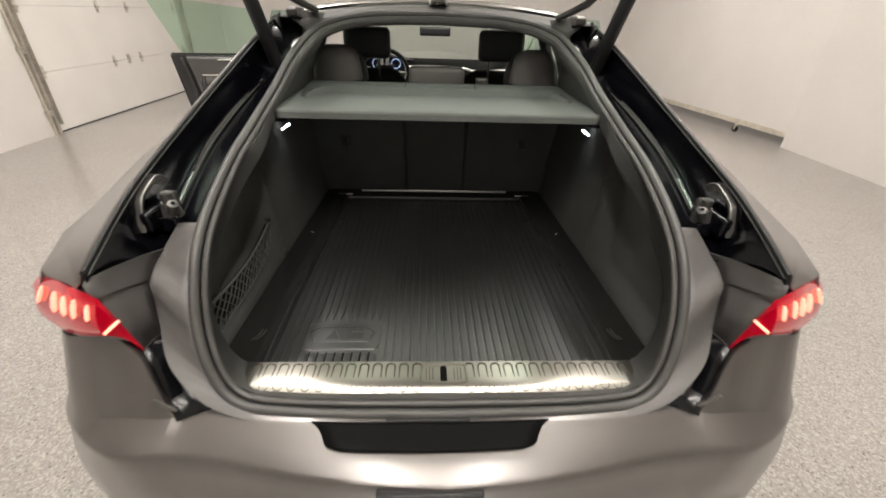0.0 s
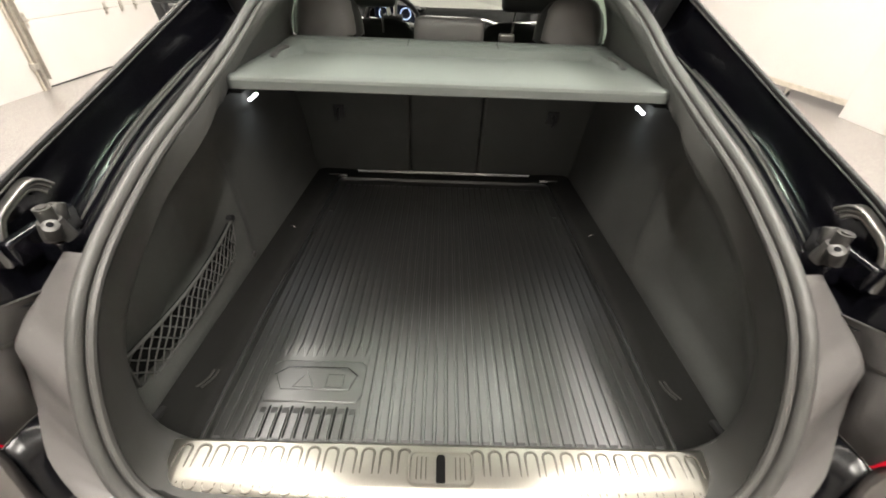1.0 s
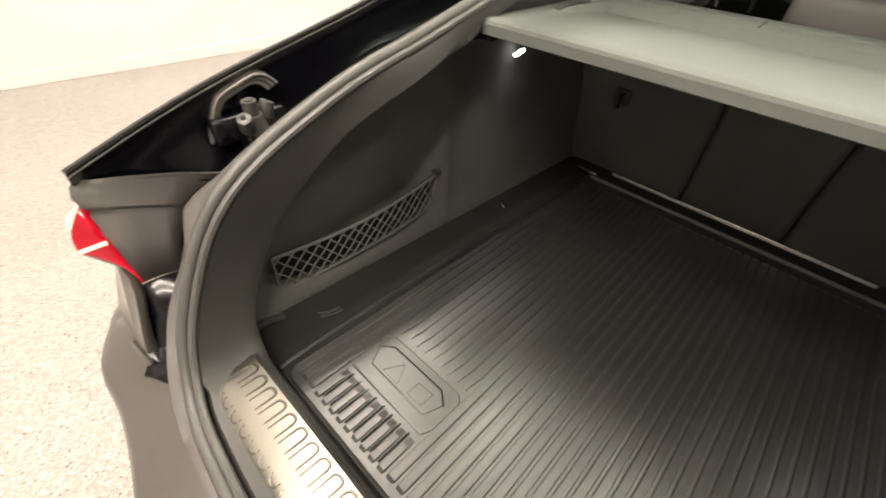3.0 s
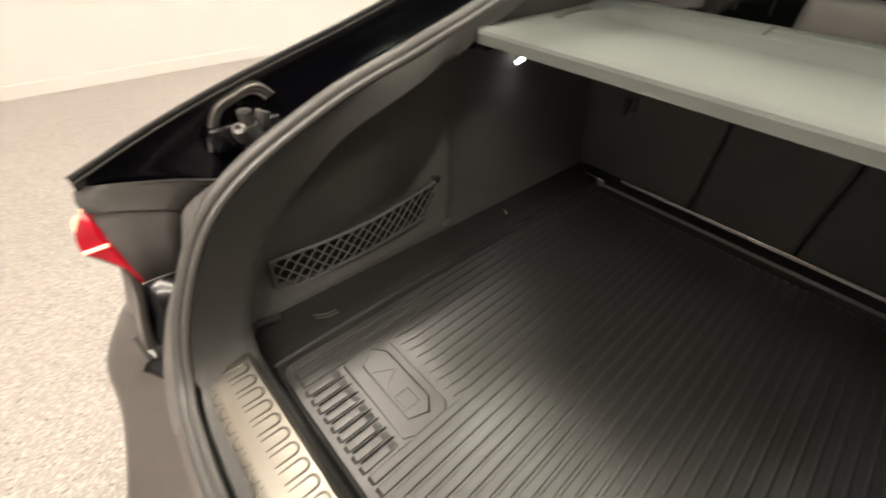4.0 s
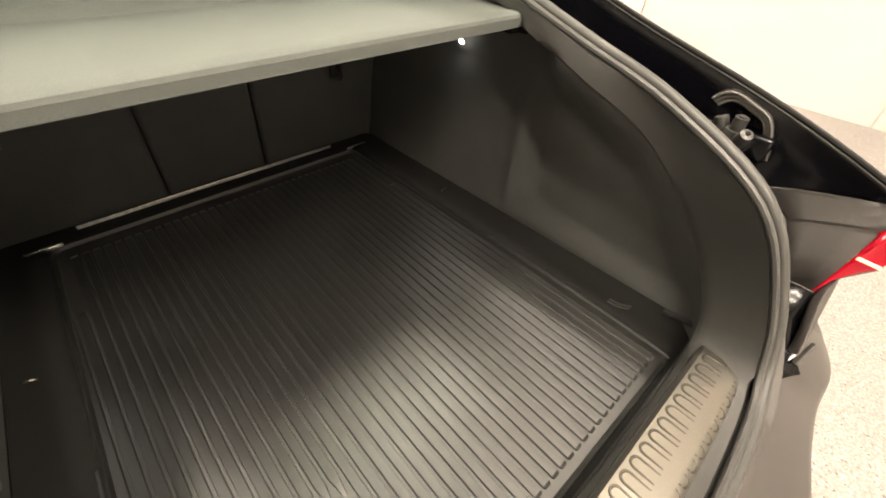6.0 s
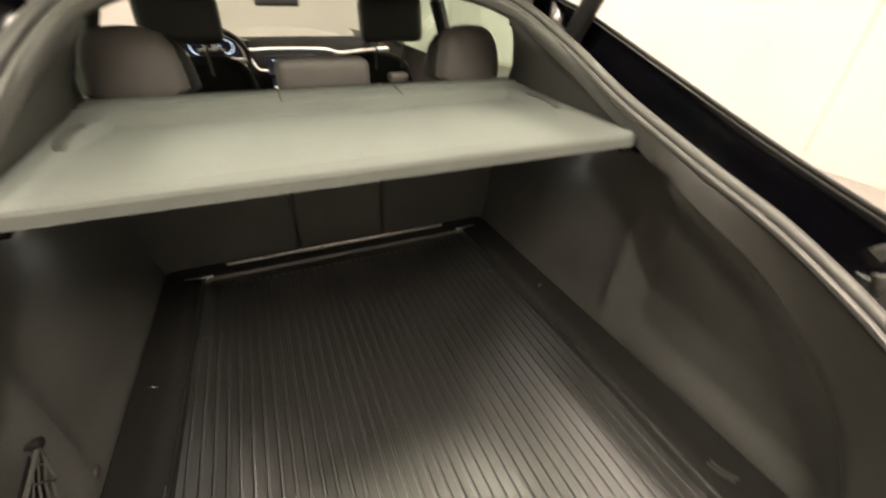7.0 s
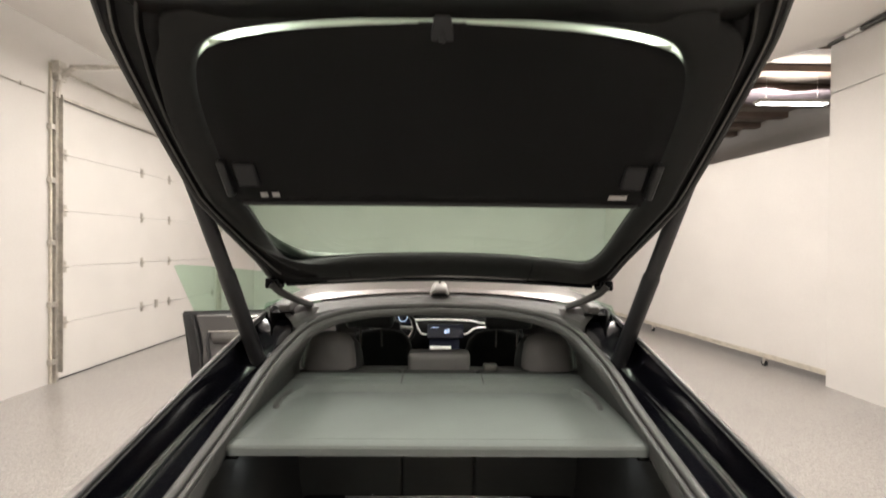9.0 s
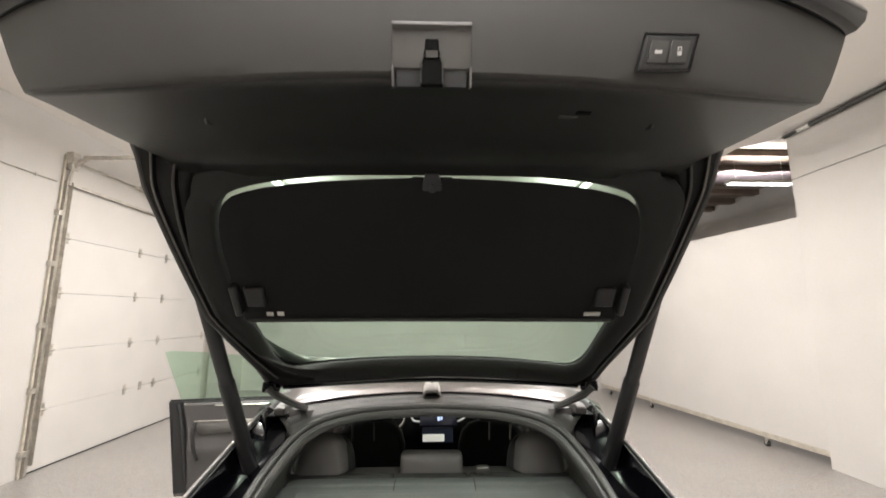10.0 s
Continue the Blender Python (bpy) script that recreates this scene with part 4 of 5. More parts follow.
for k in range(-19, 20):
    x = k * PITCH
    segs = [(1.355, 2.53 if abs(k) < 18 else 2.3)]
    if -0.40 < x < -0.19:
        segs = [(1.352, 1.436), (1.572, 2.53)]
    for y0, y1 in segs:
        slim = 0.84 if y1 < 1.5 else 1.0
        prof = [(-0.0098, 0.0), (-0.0090, 0.0043), (-0.0078, 0.0053), (0.0, 0.0056), (0.0078, 0.0053), (0.0090, 0.0043), (0.0098, 0.0)]
        start = ((y0, 0.05, 0.32), (y0 + 0.024, 1, 0.62), (y0 + 0.045, 1, 1)) if y0 > 1.5 else ((y0, 0.05, 0.75), (y0 + 0.007, 1, slim))
        rows = [[(x + a * w, yy, 0.5148 + b * e) for a, b in prof] for yy, e, w in (*start, (y1 - 0.02, 1, slim), (y1, 0.05, 0.8 * slim))]
        mat_part("rib", grid(rows), parent=tray, angle=14)
oct8 = [(-0.374, 1.476), (-0.397, 1.518), (-0.370, 1.541), (-0.226, 1.541), (-0.199, 1.518), (-0.214, 1.476)]
pad = [(-0.402, 1.446), (-0.412, 1.47), (-0.412, 1.545), (-0.395, 1.562), (-0.196, 1.562), (-0.180, 1.545), (-0.180, 1.47), (-0.192, 1.446)]
badge = mat_part("badge_panel", prism(pad, "z", 0.512, 0.5186), "smooth raised badge panel", tray, bevel=0.003)
mat_part("badge_boss", prism([(lerp(-0.297, x, 0.985), lerp(1.508, y, 0.97)) for x, y in oct8], "z", 0.516, 0.5208), "", tray, bevel=0.002)
link("badge_groove", *moved(tube([(x, y, 0.5188) for x, y in oct8[1:5]], 0.0016, 6), MR), M_BLACKP, tray, "dark cut line of the badge")
# two plain raised emblems
for em in ([(-0.345, 1.484), (-0.322, 1.526), (-0.298, 1.484)], [(-0.27, 1.486), (-0.232, 1.486), (-0.232, 1.520), (-0.27, 1.520)]):
    mat_part("badge_mark", tube([(x, y, 0.5206) for x, y in em], 0.0017, 6, True), "", tray)
for k in range(-17, -6):
    x = (k + 0.5) * PITCH
    if -0.40 < x < -0.19:
        # flat black strips put the groove shade below the badge into colour
        link("groove_shade", *moved(moved(rounded_block(0.0048, 0.076, 0.002), Matrix.Translation((x, 1.3995, 0.5152))), MR), M_BLACKP, tray, "dark notch between rib ends")
for s in (-1, 1):
    mat_part("edge_ridge", tube(smooth_path([(s * 0.483, 1.332, 0.524), (s * 0.487, 1.36, 0.531), (s * 0.489, 1.6, 0.531), (s * 0.486, 1.85, 0.528), (s * 0.484, 1.98, 0.520)], 4), 0.0045, 8), "", tray)
    mat_part("corner_lip", tube(smooth_path([(s * 0.585, 1.40, 0.552), (s * 0.583, 1.345, 0.566), (s * 0.562, 1.318, 0.570), (s * 0.50, 1.314, 0.560), (s * 0.30, 1.311, 0.556), (0, 1.31, 0.555)], 4), 0.0085, 8), "raised front lip of the tray", tray).data.materials[0] = M_DARK
    for dx in (0.0, 0.011):
        link("clip_mark", *moved(tube(smooth_path([(s * (0.540 + dx), 1.462, 0.540), (s * (0.527 + dx), 1.487, 0.538), (s * (0.523 + dx), 1.512, 0.538)], 3), 0.0026, 6), MR), M_CAST, tray, "grey moulded clip mark")

# ---- parcel shelf ----
shelf_root = empty("parcel_shelf", "grey cloth-covered parcel shelf with a rolled rear edge", "parcel shelf", (0, 2.1, 1.07))
SR = Matrix.Translation((0, -2.1, -1.07))
US = sorted([s * v for s in (-1, 1) for v in (0.10, 0.22, 0.34, 0.46, 0.58, 0.70, 0.78, 0.83, 0.855, 0.87, 0.885, 0.90, 0.915, 0.935, 0.965, 1.0)] + [0.0])


def basin(u, y):
    """Depth of the shallow well in the shelf; its sides curl in towards the seats."""
    side = 0.915 - 0.05 * ease((y - 2.23) / 0.12)
    return 0.021 * table(y, (2.04, 2.18, 2.30, 2.336, 2.352), (0.0, 0.4, 0.95, 1.0, 0.0)) * (1 - ease((abs(u) - side + 0.022) / 0.022))


rows = []
for u in US:
    w0 = 0.533
    row = [(w0 * u, 1.95, 1.070), (w0 * u, 1.928, 1.070), (w0 * u, 1.922, 1.0725), (w0 * u, 1.921, 1.090), (w0 * u, 1.924, 1.0955), (w0 * u, 1.931, 1.0985), (w0 * u, 1.949, 1.0995), (w0 * u, 1.9515, 1.0945), (0.54 * u, 1.957, 1.0945), (0.541 * u, 1.960, 1.0965)]
    for y in (2.0, 2.05, 2.1, 2.15, 2.2, 2.24, 2.27, 2.30, 2.32, 2.334, 2.342, 2.35, 2.358):
        row.append((0.544 * u, y, table(y, (1.96, 2.2, 2.33, 2.36), (1.0965, 1.097, 1.102, 1.1055)) - basin(u, y)))
    row += [(0.54 * u, 2.37, 1.108), (0.54 * u, 2.385, 1.1095), (0.54 * u, 2.392, 1.1055), (0.54 * u, 2.40, 1.1055), (0.54 * u, 2.407, 1.111), (0.54 * u, 2.42, 1.1125), (0.54 * u, 2.455, 1.1115), (0.54 * u, 2.468, 1.105), (0.54 * u, 2.472, 1.07)]
    rows.append(row)
link("shelf_panel", *moved(grid(rows), SR), M_SHELF, shelf_root, solid=0.003, angle=30)
for s in (-1, 1):
    link("shelf_end_cap", *moved(join(box(s * 0.546 - 0.014, s * 0.546 + 0.014, 1.906, 1.97, 1.058, 1.095), box(s * 0.535 - 0.03, s * 0.535 + 0.03, 1.925, 1.96, 1.058, 1.069)), SR), M_BLACKP, shelf_root, "black plastic end cap", bevel=0.004)
    # dark strip stands in for shade along the curled well side
    link("fold_shade", *moved(tube(smooth_path([(s * 0.500, 2.30, 1.104), (s * 0.510, 2.25, 1.104), (s * 0.510, 2.20, 1.101), (s * 0.500, 2.15, 1.097)], 4), [0.004] + [0.010] * 11 + [0.006], 8, squash=0.6), SR), M_TRIM, shelf_root, "dark grey moulded fold")
# pillar trim between the seal and the shelf
pil = []
for k in range(13):
    u = k / 12
    t = along(BOOT[36:], lerp(1.93, 2.325, u)) + Vector((0.004, 0, -0.004))
    b = Vector((lerp(0.562, 0.545, u), lerp(1.93, 2.475, u), lerp(1.06, 1.085, u)))
    pil.append([t, t.lerp(b, 0.25) + Vector((0.012 * u, 0, 0)), t.lerp(b, 0.6) + Vector((0.016 * u, 0, 0)), t.lerp(b, 0.9), b])
pair("pillar_trim", grid(pil), M_TRIM, label="grey rear pillar trim", solid=0.004)

# ---- tailgate ----
PROF = [(2.46, 1.415), (2.40, 1.455), (2.24, 1.56), (2.005, 1.718), (1.88, 1.875), (1.76, 2.03), (1.735, 2.058), (1.70, 2.078), (1.62, 2.092), (1.50, 2.095), (1.40, 2.090), (1.375, 2.091), (1.362, 2.10), (1.348, 2.14), (1.332, 2.20), (1.322, 2.25), (1.315, 2.285)]
PL = [0.0]
for a, b in zip(PROF[:-1], PROF[1:]):
    PL.append(PL[-1] + math.dist(a, b))


def gate(x, v, h=0.0, bow=1.0):
    """A point of the raised tailgate: x across, v metres from the hinge, h outward."""
    y, z = table(v, PL, [p[0] for p in PROF]), table(v, PL, [p[1] for p in PROF])
    crown = bow * 0.055 * max(0.0, 1 - (x / 0.68) ** 2) * table(v, (0, 0.3, 0.9, 1.5), (1.0, 0.8, 0.6, 0.35)) + h
    return Vector((x, y + 0.62 * crown, z + 0.78 * crown))


def vy(y):
    return table(-y, [-p[0] for p in PROF], PL)


OUT_HALF = [(0, 0.055), (0.35, 0.05), (0.56, 0.045), (0.615, 0.09), (0.625, 0.25), (0.662, vy(2.0)), (0.692, vy(1.82)), (0.704, vy(1.72)), (0.692, vy(1.64)), (0.655, vy(1.59)), (0.58, vy(1.56)), (0.45, vy(1.545)), (0.30, vy(1.54)), (0.15, vy(1.54)), (0, vy(1.54))]
GLASS_HALF = [(0, vy(2.292)), (0.25, vy(2.294)), (0.42, vy(2.302)), (0.508, vy(2.300)), (0.540, vy(2.24)), (0.546, vy(2.1)), (0.551, vy(2.0)), (0.558, vy(1.88)), (0.552, vy(1.82)), (0.524, vy(1.778)), (0.46, vy(1.76)), (0.34, vy(1.748)), (0.2, vy(1.742)), (0, vy(1.738))]


def loop_of(half, n=5):
    r = smooth_path([(x, v, 0) for x, v in half], n)
    r = [(p.x, p.y) for p in r]
    return r + [(-x, v) for x, v in reversed(r[1:-1])]


outer, inner = loop_of(OUT_HALF), loop_of(GLASS_HALF)


def between(u):
    return [(lerp(a[0], b[0], u), lerp(a[1], b[1], u)) for a, b in zip(inner, outer)]


def tuck(v):
    """The edge dives behind the lining towards its lower end."""
    return 0.055 * ease((v - vy(1.76)) / (vy(1.63) - vy(1.76)))


def ring3(flat, h):
    return [gate(x, v, h + tuck(v)) for x, v in flat]


gate_part = part("tailgate", grid([ring3(between(1.0), 0.0), ring3(between(1.0), 0.03), ring3([(x * 1.01, v) for x, v in between(1.0)], 0.045), ring3(between(0.7), 0.06), ring3(between(0.4), 0.05), ring3(between(0.03), 0.022)], closed=True), M_PAINT, label="raised black tailgate", solid=0.003)
VK = vy(1.70)
frame_out = [(x, min(v, VK)) for x, v in outer]


def framed(u):
    res = []
    for a, b in zip(inner, frame_out):
        k = lerp(1.0, 0.32, min(1.0, max(0.0, (abs(b[0]) - 0.57) / 0.05)))
        w = u if u <= 0.45 else 0.45 + (u - 0.45) * k
        res.append((lerp(a[0], b[0], w), lerp(a[1], b[1], w)))
    return res


def ring4(u, h):
    return [gate(x, v, h) for x, v in framed(u)]


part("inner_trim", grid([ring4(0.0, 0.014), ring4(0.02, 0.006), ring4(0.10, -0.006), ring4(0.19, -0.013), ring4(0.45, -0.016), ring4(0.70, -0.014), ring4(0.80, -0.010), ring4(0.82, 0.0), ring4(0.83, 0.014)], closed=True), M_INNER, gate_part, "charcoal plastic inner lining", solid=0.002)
part("edge_channel", grid([ring3(between(0.45), 0.02), ring3(between(0.62), 0.016), ring3(between(0.635), 0.003), ring3(between(0.65), 0.003), ring3(between(0.66), 0.012), ring3(between(0.83), 0.012), ring3(between(0.85), 0.0), ring3(between(0.88), -0.003), ring3(between(0.93), -0.002), ring3(between(0.96), 0.006), ring3(between(1.0), 0.006)], closed=True), M_EDGE, gate_part, "black tailgate edge channel", solid=0.002, angle=25)
sideline = [i for i, (x, v) in enumerate(outer) if 0.1 < v < 1.15]
for sgn in (-1, 1):
    for u, r, mt, lb in ((0.64, 0.0035, M_RUBBER, "grey rubber edge bead"), (0.85, 0.0028, M_CAST2, "thin pale edge bead"), (0.965, 0.006, M_RUBBER, "thin rubber edge seal")):
        edge = between(u)
        pts = sorted([edge[i] for i in sideline if outer[i][0] * sgn > 0], key=lambda q: q[1])
        part("edge_seal", tube([gate(q[0], q[1], tuck(q[1]) - 0.001) for q in pts], r, 6), mt, gate_part, lb)
VE = PL[-1] - 0.015
ACROSS = np.linspace(-1, 1, 41)


def flare(u):
    return abs(u) ** 2.6


upper_rows, low_rows = [], []
for t in (0.0, 0.12, 0.3, 0.5, 0.7, 0.85, 0.95, 1.0):
    row = []
    for u in ACROSS:
        y = lerp(1.735, 1.370 + 0.070 * flare(u), t)
        w = table(y, (1.37, 1.45, 1.52, 1.62, 1.735), (0.705, 0.700, 0.694, 0.682, 0.625))
        row.append(gate(w * math.copysign(abs(u) ** 0.92, u), vy(y), -0.016 - 0.004 * t + 0.04 * max(0.0, (abs(u) - 0.6) / 0.4) ** 2, 0.9))
    ends = [p + Vector((math.copysign(0.004, p.x), 0.012, 0.045)) for p in (row[0], row[-1])]
    upper_rows.append([ends[0]] + row + [ends[1]])
crest = upper_rows[-1][1:-1]
for s in (0.0, 0.06, 0.14, 0.3, 0.5, 0.7, 0.88, 1.0):
    row = []
    for u, c in zip(ACROSS, crest):
        mid = gate(0, lerp(vy(1.370), VE, s), -0.020, 0.8)
        base = gate(0, vy(1.370), -0.020, 0.9)
        lift = lerp(mid.z - base.z, table(s, (0, 0.3, 0.6, 1), (0.0, 0.03, 0.075, 0.12)), flare(u))
        back = lerp(mid.y - base.y, table(s, (0, 0.3, 0.6, 1), (0.0, -0.014, -0.030, -0.038)), flare(u))
        row.append(c + Vector((0.030 * s * u * flare(u), back, lift)))
    ends = [p + Vector((math.copysign(0.006, p.x), 0.03, 0.03)) for p in (row[0], row[-1])]
    low_rows.append([ends[0]] + row + [ends[1]])
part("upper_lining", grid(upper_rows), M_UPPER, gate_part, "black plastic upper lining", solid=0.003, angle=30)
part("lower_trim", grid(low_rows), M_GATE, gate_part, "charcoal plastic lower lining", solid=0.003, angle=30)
part("tailgate_skin", grid([[p + Vector((0, 0.055, 0.02)) for p in upper_rows[4][1:-1]]] + [[p + Vector((0, 0.045, 0.035)) for p in r[1:-1]] for r in low_rows[1::2]]), M_PAINT, gate_part, "dark painted rear edge of the tailgate", solid=0.003)
low_edge = [p + Vector((0, -0.004, 0.012)) for p in low_rows[-1][1:-1]]
part("tailgate_lip", tube(low_edge, [0.012 + 0.014 * abs(k / 20 - 1) ** 3 for k in range(41)], 10), M_GLOSS, gate_part, "gloss black lower lip of the tailgate")
for s in (-1, 1):
    part("lining_notch", tube([gate(s * 0.422, vy(1.535), -0.019, 0.9), gate(s * 0.424, vy(1.52), -0.022, 0.9), gate(s * 0.421, vy(1.505), -0.019, 0.9)], [0.002, 0.005, 0.002], 8), M_CAST, gate_part, "small moulded nib")
part("pull_slot", moved(box(-0.014, 0.014, -0.006, 0.006, -0.003, 0.003), Matrix.Translation(gate(0.275, vy(1.470), -0.021, 0.9))), M_BLACKP, gate_part, "dark slot in the lining", bevel=0.002)
part("pull_tab", moved(box(-0.018, 0.018, -0.005, 0.005, -0.003, 0.003), Matrix.Translation(gate(0.253, vy(1.488), -0.021, 0.9))), M_TRIM, gate_part, bevel=0.002)
pane = []
for k in range(21):
    v = lerp(vy(2.33), vy(1.71), k / 20)
    pane.append([gate(lerp(-0.575, 0.575, j / 16), v, 0.017) for j in range(17)])
gl = part("rear_window", grid(pane), M_GLASS, gate_part, "green tinted rear window")
gl.visible_shadow = False
part("hinge_edge_seal", tube([gate(x, 0.036 + 0.018 * abs(x / 0.56) ** 3, -0.004) for x in np.linspace(-0.57, 0.57, 25)], 0.0095, 8), M_GLOSS, gate_part, "black rubber seal on the hinge edge")
for x in (-0.325, 0.325):
    part("frame_seam", tube([gate(x, v, h) for v, h in ((vy(2.30), -0.004), (vy(2.32), -0.0135), (vy(2.36), -0.017), (vy(2.40), -0.016))], 0.0016, 5), M_BLACKP, gate_part)
# blind under the window
gside = sorted([(v, x) for x, v in inner if x >= 0 and v > vy(2.1)])
bl = []
for k in range(25):
    v = lerp(vy(2.012), gside[-1][0] - 0.0055, 1 - (1 - k / 24) ** 1.8)
    w = max(0.05, table(v + 0.0055, [q[0] for q in gside], [q[1] for q in gside]) - 0.0035)
    bl.append([gate(w * lerp(-1, 1, j / 16), v, 0.0, 0.12 + 0.5 * (k / 24) ** 2) for j in range(17)])
part("window_blind", grid(bl), M_BLACK, gate_part, "black cloth rear blind", solid=0.004)
part("blind_rail", tube([gate(x, vy(2.013), 0.0, 0.12) for x in np.linspace(-0.535, 0.535, 13)], 0.008, 8), M_DARKP, gate_part, "black blind rail")
hk = moved(join(prism([(-0.026, 0.04), (0.026, 0.04), (0.024, 0.0), (0.015, -0.036), (-0.015, -0.036), (-0.024, 0.0)], "z", -0.012, 0.012), prism([(-0.008, 0.02), (0.008, 0.02), (0.004, -0.006), (-0.004, -0.006)], "z", -0.016, -0.010)), Matrix.Translation(gate(0, vy(1.752), -0.012)) @ pose(0, 0, 0, -38, 0, 0))
part("blind_hook", hk, M_DARKP, gate_part, "black blind hook", bevel=0.008)
for s in (-1, 1):
    c = gate(s * 0.507, vy(1.955), -0.012, 0.3)
    part("blind_bracket", moved(join(box(-s * 0.01 - 0.028, -s * 0.01 + 0.028, -0.035, 0.03, -0.006, 0.02), box(s * 0.042 - 0.010, s * 0.042 + 0.010, -0.045, 0.055, -0.016, 0.02)), Matrix.Translation(c) @ pose(0, 0, 0, -52, 0, 0)), M_DARKP, gate_part, "black blind end bracket", bevel=0.006)
    for j, (dx, w) in enumerate(((0.0, 0.011), (0.03, 0.011)) if s < 0 else ((-0.005, 0.028),)):
        part("warning_sticker", moved(box(-w * 0.85, w * 0.85, -0.0065, 0.0065, -0.001, 0.001), Matrix.Translation(gate(s * (0.462 - dx), vy(1.985), -0.022, 0.3)) @ pose(0, 0, 0, -52, 0, 0)), M_WHITE, gate_part, "small white printed sticker")
# lock and buttons on the lower lining
lk = Matrix.Translation(gate(0, vy(1.3545), -0.019, 0.8)) @ pose(0, 0, 0, -73, 0, 0)
bt = Matrix.Translation(gate(0.36, vy(1.351), -0.019, 0.8)) @ pose(0, 0, 0, -73, 0, 0)
part("lock_recess", moved(join(grid([[(x, -0.046, -0.010), (x, -0.041, -0.011), (x, -0.036, -0.005), (x, 0.0, -0.004), (x, 0.018, -0.003), (x, 0.019, 0.008)] for x in (-0.060, -0.03, 0.0, 0.03, 0.060)]), box(-0.061, -0.058, 0.016, 0.046, -0.006, 0.006), box(0.058, 0.061, 0.016, 0.046, -0.006, 0.006)), lk), M_GREYP, gate_part, "grey plastic lock recess", bevel=0.002, solid=0.002)
part("recess_floor", moved(box(-0.055, 0.055, 0.016, 0.046, -0.001, 0.006), lk), M_DARKP, gate_part, "dark lower part of the lock recess", bevel=0.002)
lock = part("tailgate_lock", moved(prism([(-0.017, 0.046), (0.017, 0.046), (0.0175, 0.012), (0.011, -0.006), (0.010, -0.022), (-0.010, -0.022), (-0.011, -0.006), (-0.0175, 0.012)], "z", -0.012, 0.004), lk), M_BLACKP, gate_part, "black tailgate lock", bevel=0.002)
part("lock_claw", moved(join(tube([(-0.0165, 0.042, -0.0125), (-0.0165, 0.014, -0.0125), (-0.012, 0.002, -0.0125)], 0.0014, 6), tube([(0.0165, 0.042, -0.0125), (0.0165, 0.014, -0.0125), (0.012, 0.002, -0.0125)], 0.0014, 6), box(-0.009, 0.009, -0.004, 0.006, -0.0145, -0.011), cyl((-0.0165, 0.018, -0.012), (-0.0165, 0.018, -0.016), 0.003, 8)), lk), M_CAST, lock, "worn steel claw")


def skewed(x0, x1, y0, y1, z0, z1):
    """A key panel that leans: its lower edge is set to one side."""
    return prism([(x0 - 0.18 * y0, y0), (x1 - 0.18 * y0, y0), (x1 - 0.18 * y1, y1), (x0 - 0.18 * y1, y1)], "z", z0, z1)


part("switch_frame", moved(skewed(-0.041, 0.041, -0.027, 0.027, -0.006, 0.004), bt), M_DARKP, gate_part, "black switch panel", bevel=0.006, segs=3)
part("switch_rim", moved(tube([(-0.041 + 0.0049, -0.027, -0.005), (0.041 + 0.0049, -0.027, -0.005), (0.041 - 0.0049, 0.027, -0.005), (-0.041 - 0.0049, 0.027, -0.003)], 0.0022, 6, True), bt), M_EDGE, gate_part, "black rim")
for dx in (-0.0155, 0.0155):
    sw = part("switch_button", moved(skewed(dx - 0.0145, dx + 0.0145, -0.0165, 0.0165, -0.0085, -0.005), bt), M_GATE, gate_part, "charcoal push button", bevel=0.0015)
part("switch_mark", moved(join(box(-0.022, -0.011, -0.002, 0.003, -0.0097, -0.0085)), bt), M_WHITE, gate_part, "white symbol bar")
part("switch_mark", moved(join(box(0.013, 0.019, -0.001, 0.005, -0.0097, -0.0085), tube([(0.013, -0.002, -0.009), (0.014, -0.007, -0.009), (0.018, -0.007, -0.009), (0.019, -0.002, -0.009)], 0.001, 6)), bt), M_WHITE, gate_part, "white padlock symbol")

# struts and hinges
for s in (-1, 1):
    top, low = Vector((s * 0.705, 2.045, 1.81)), Vector((s * 0.645, 2.36, 1.18))
    mid = low.lerp(top, 0.52)
    st = part("tailgate_strut", join(cyl(low, mid, 0.026, 18), tube([mid, mid + (top - low) * 0.012, top], [0.026, 0.0225, 0.0225], 18)), M_DARKP, label="black powered tailgate strut")
    part("strut_cap", join(cyl(top, top + (top - low).normalized() * 0.03, 0.014, 12), cyl(top - (top - low).normalized() * 0.02, top + (top - low).normalized() * 0.004, 0.021, 14)), M_DARKP, st)
    part("strut_socket", cyl(low - (top - low).normalized() * 0.04, low + (top - low).normalized() * 0.02, 0.016, 12), M_CAST, st)
    part("hinge", tube([(s * 0.475, 2.43, 1.372), (s * 0.53, 2.42, 1.395), (s * 0.585, 2.405, 1.425), (s * 0.614, 2.39, 1.458)], [0.016, 0.019, 0.021, 0.022], 8, squash=0.7), M_TRIM, label="charcoal painted hinge arm")
    part("hinge_knuckle", join(box(min(s * 0.585, s * 0.635), max(s * 0.585, s * 0.635), 2.385, 2.425, 1.44, 1.478), cyl((s * 0.575, 2.405, 1.452), (s * 0.64, 2.405, 1.452), 0.012, 10)), M_GUT, label="black hinge knuckle", bevel=0.005)
    part("strut_bracket", join(box(min(s * 0.61, s * 0.66), max(s * 0.61, s * 0.66), 2.345, 2.40, 1.13, 1.17), cyl((s * 0.60, 2.37, 1.15), (s * 0.67, 2.37, 1.15), 0.013, 10)), M_GUT, st, bevel=0.006)

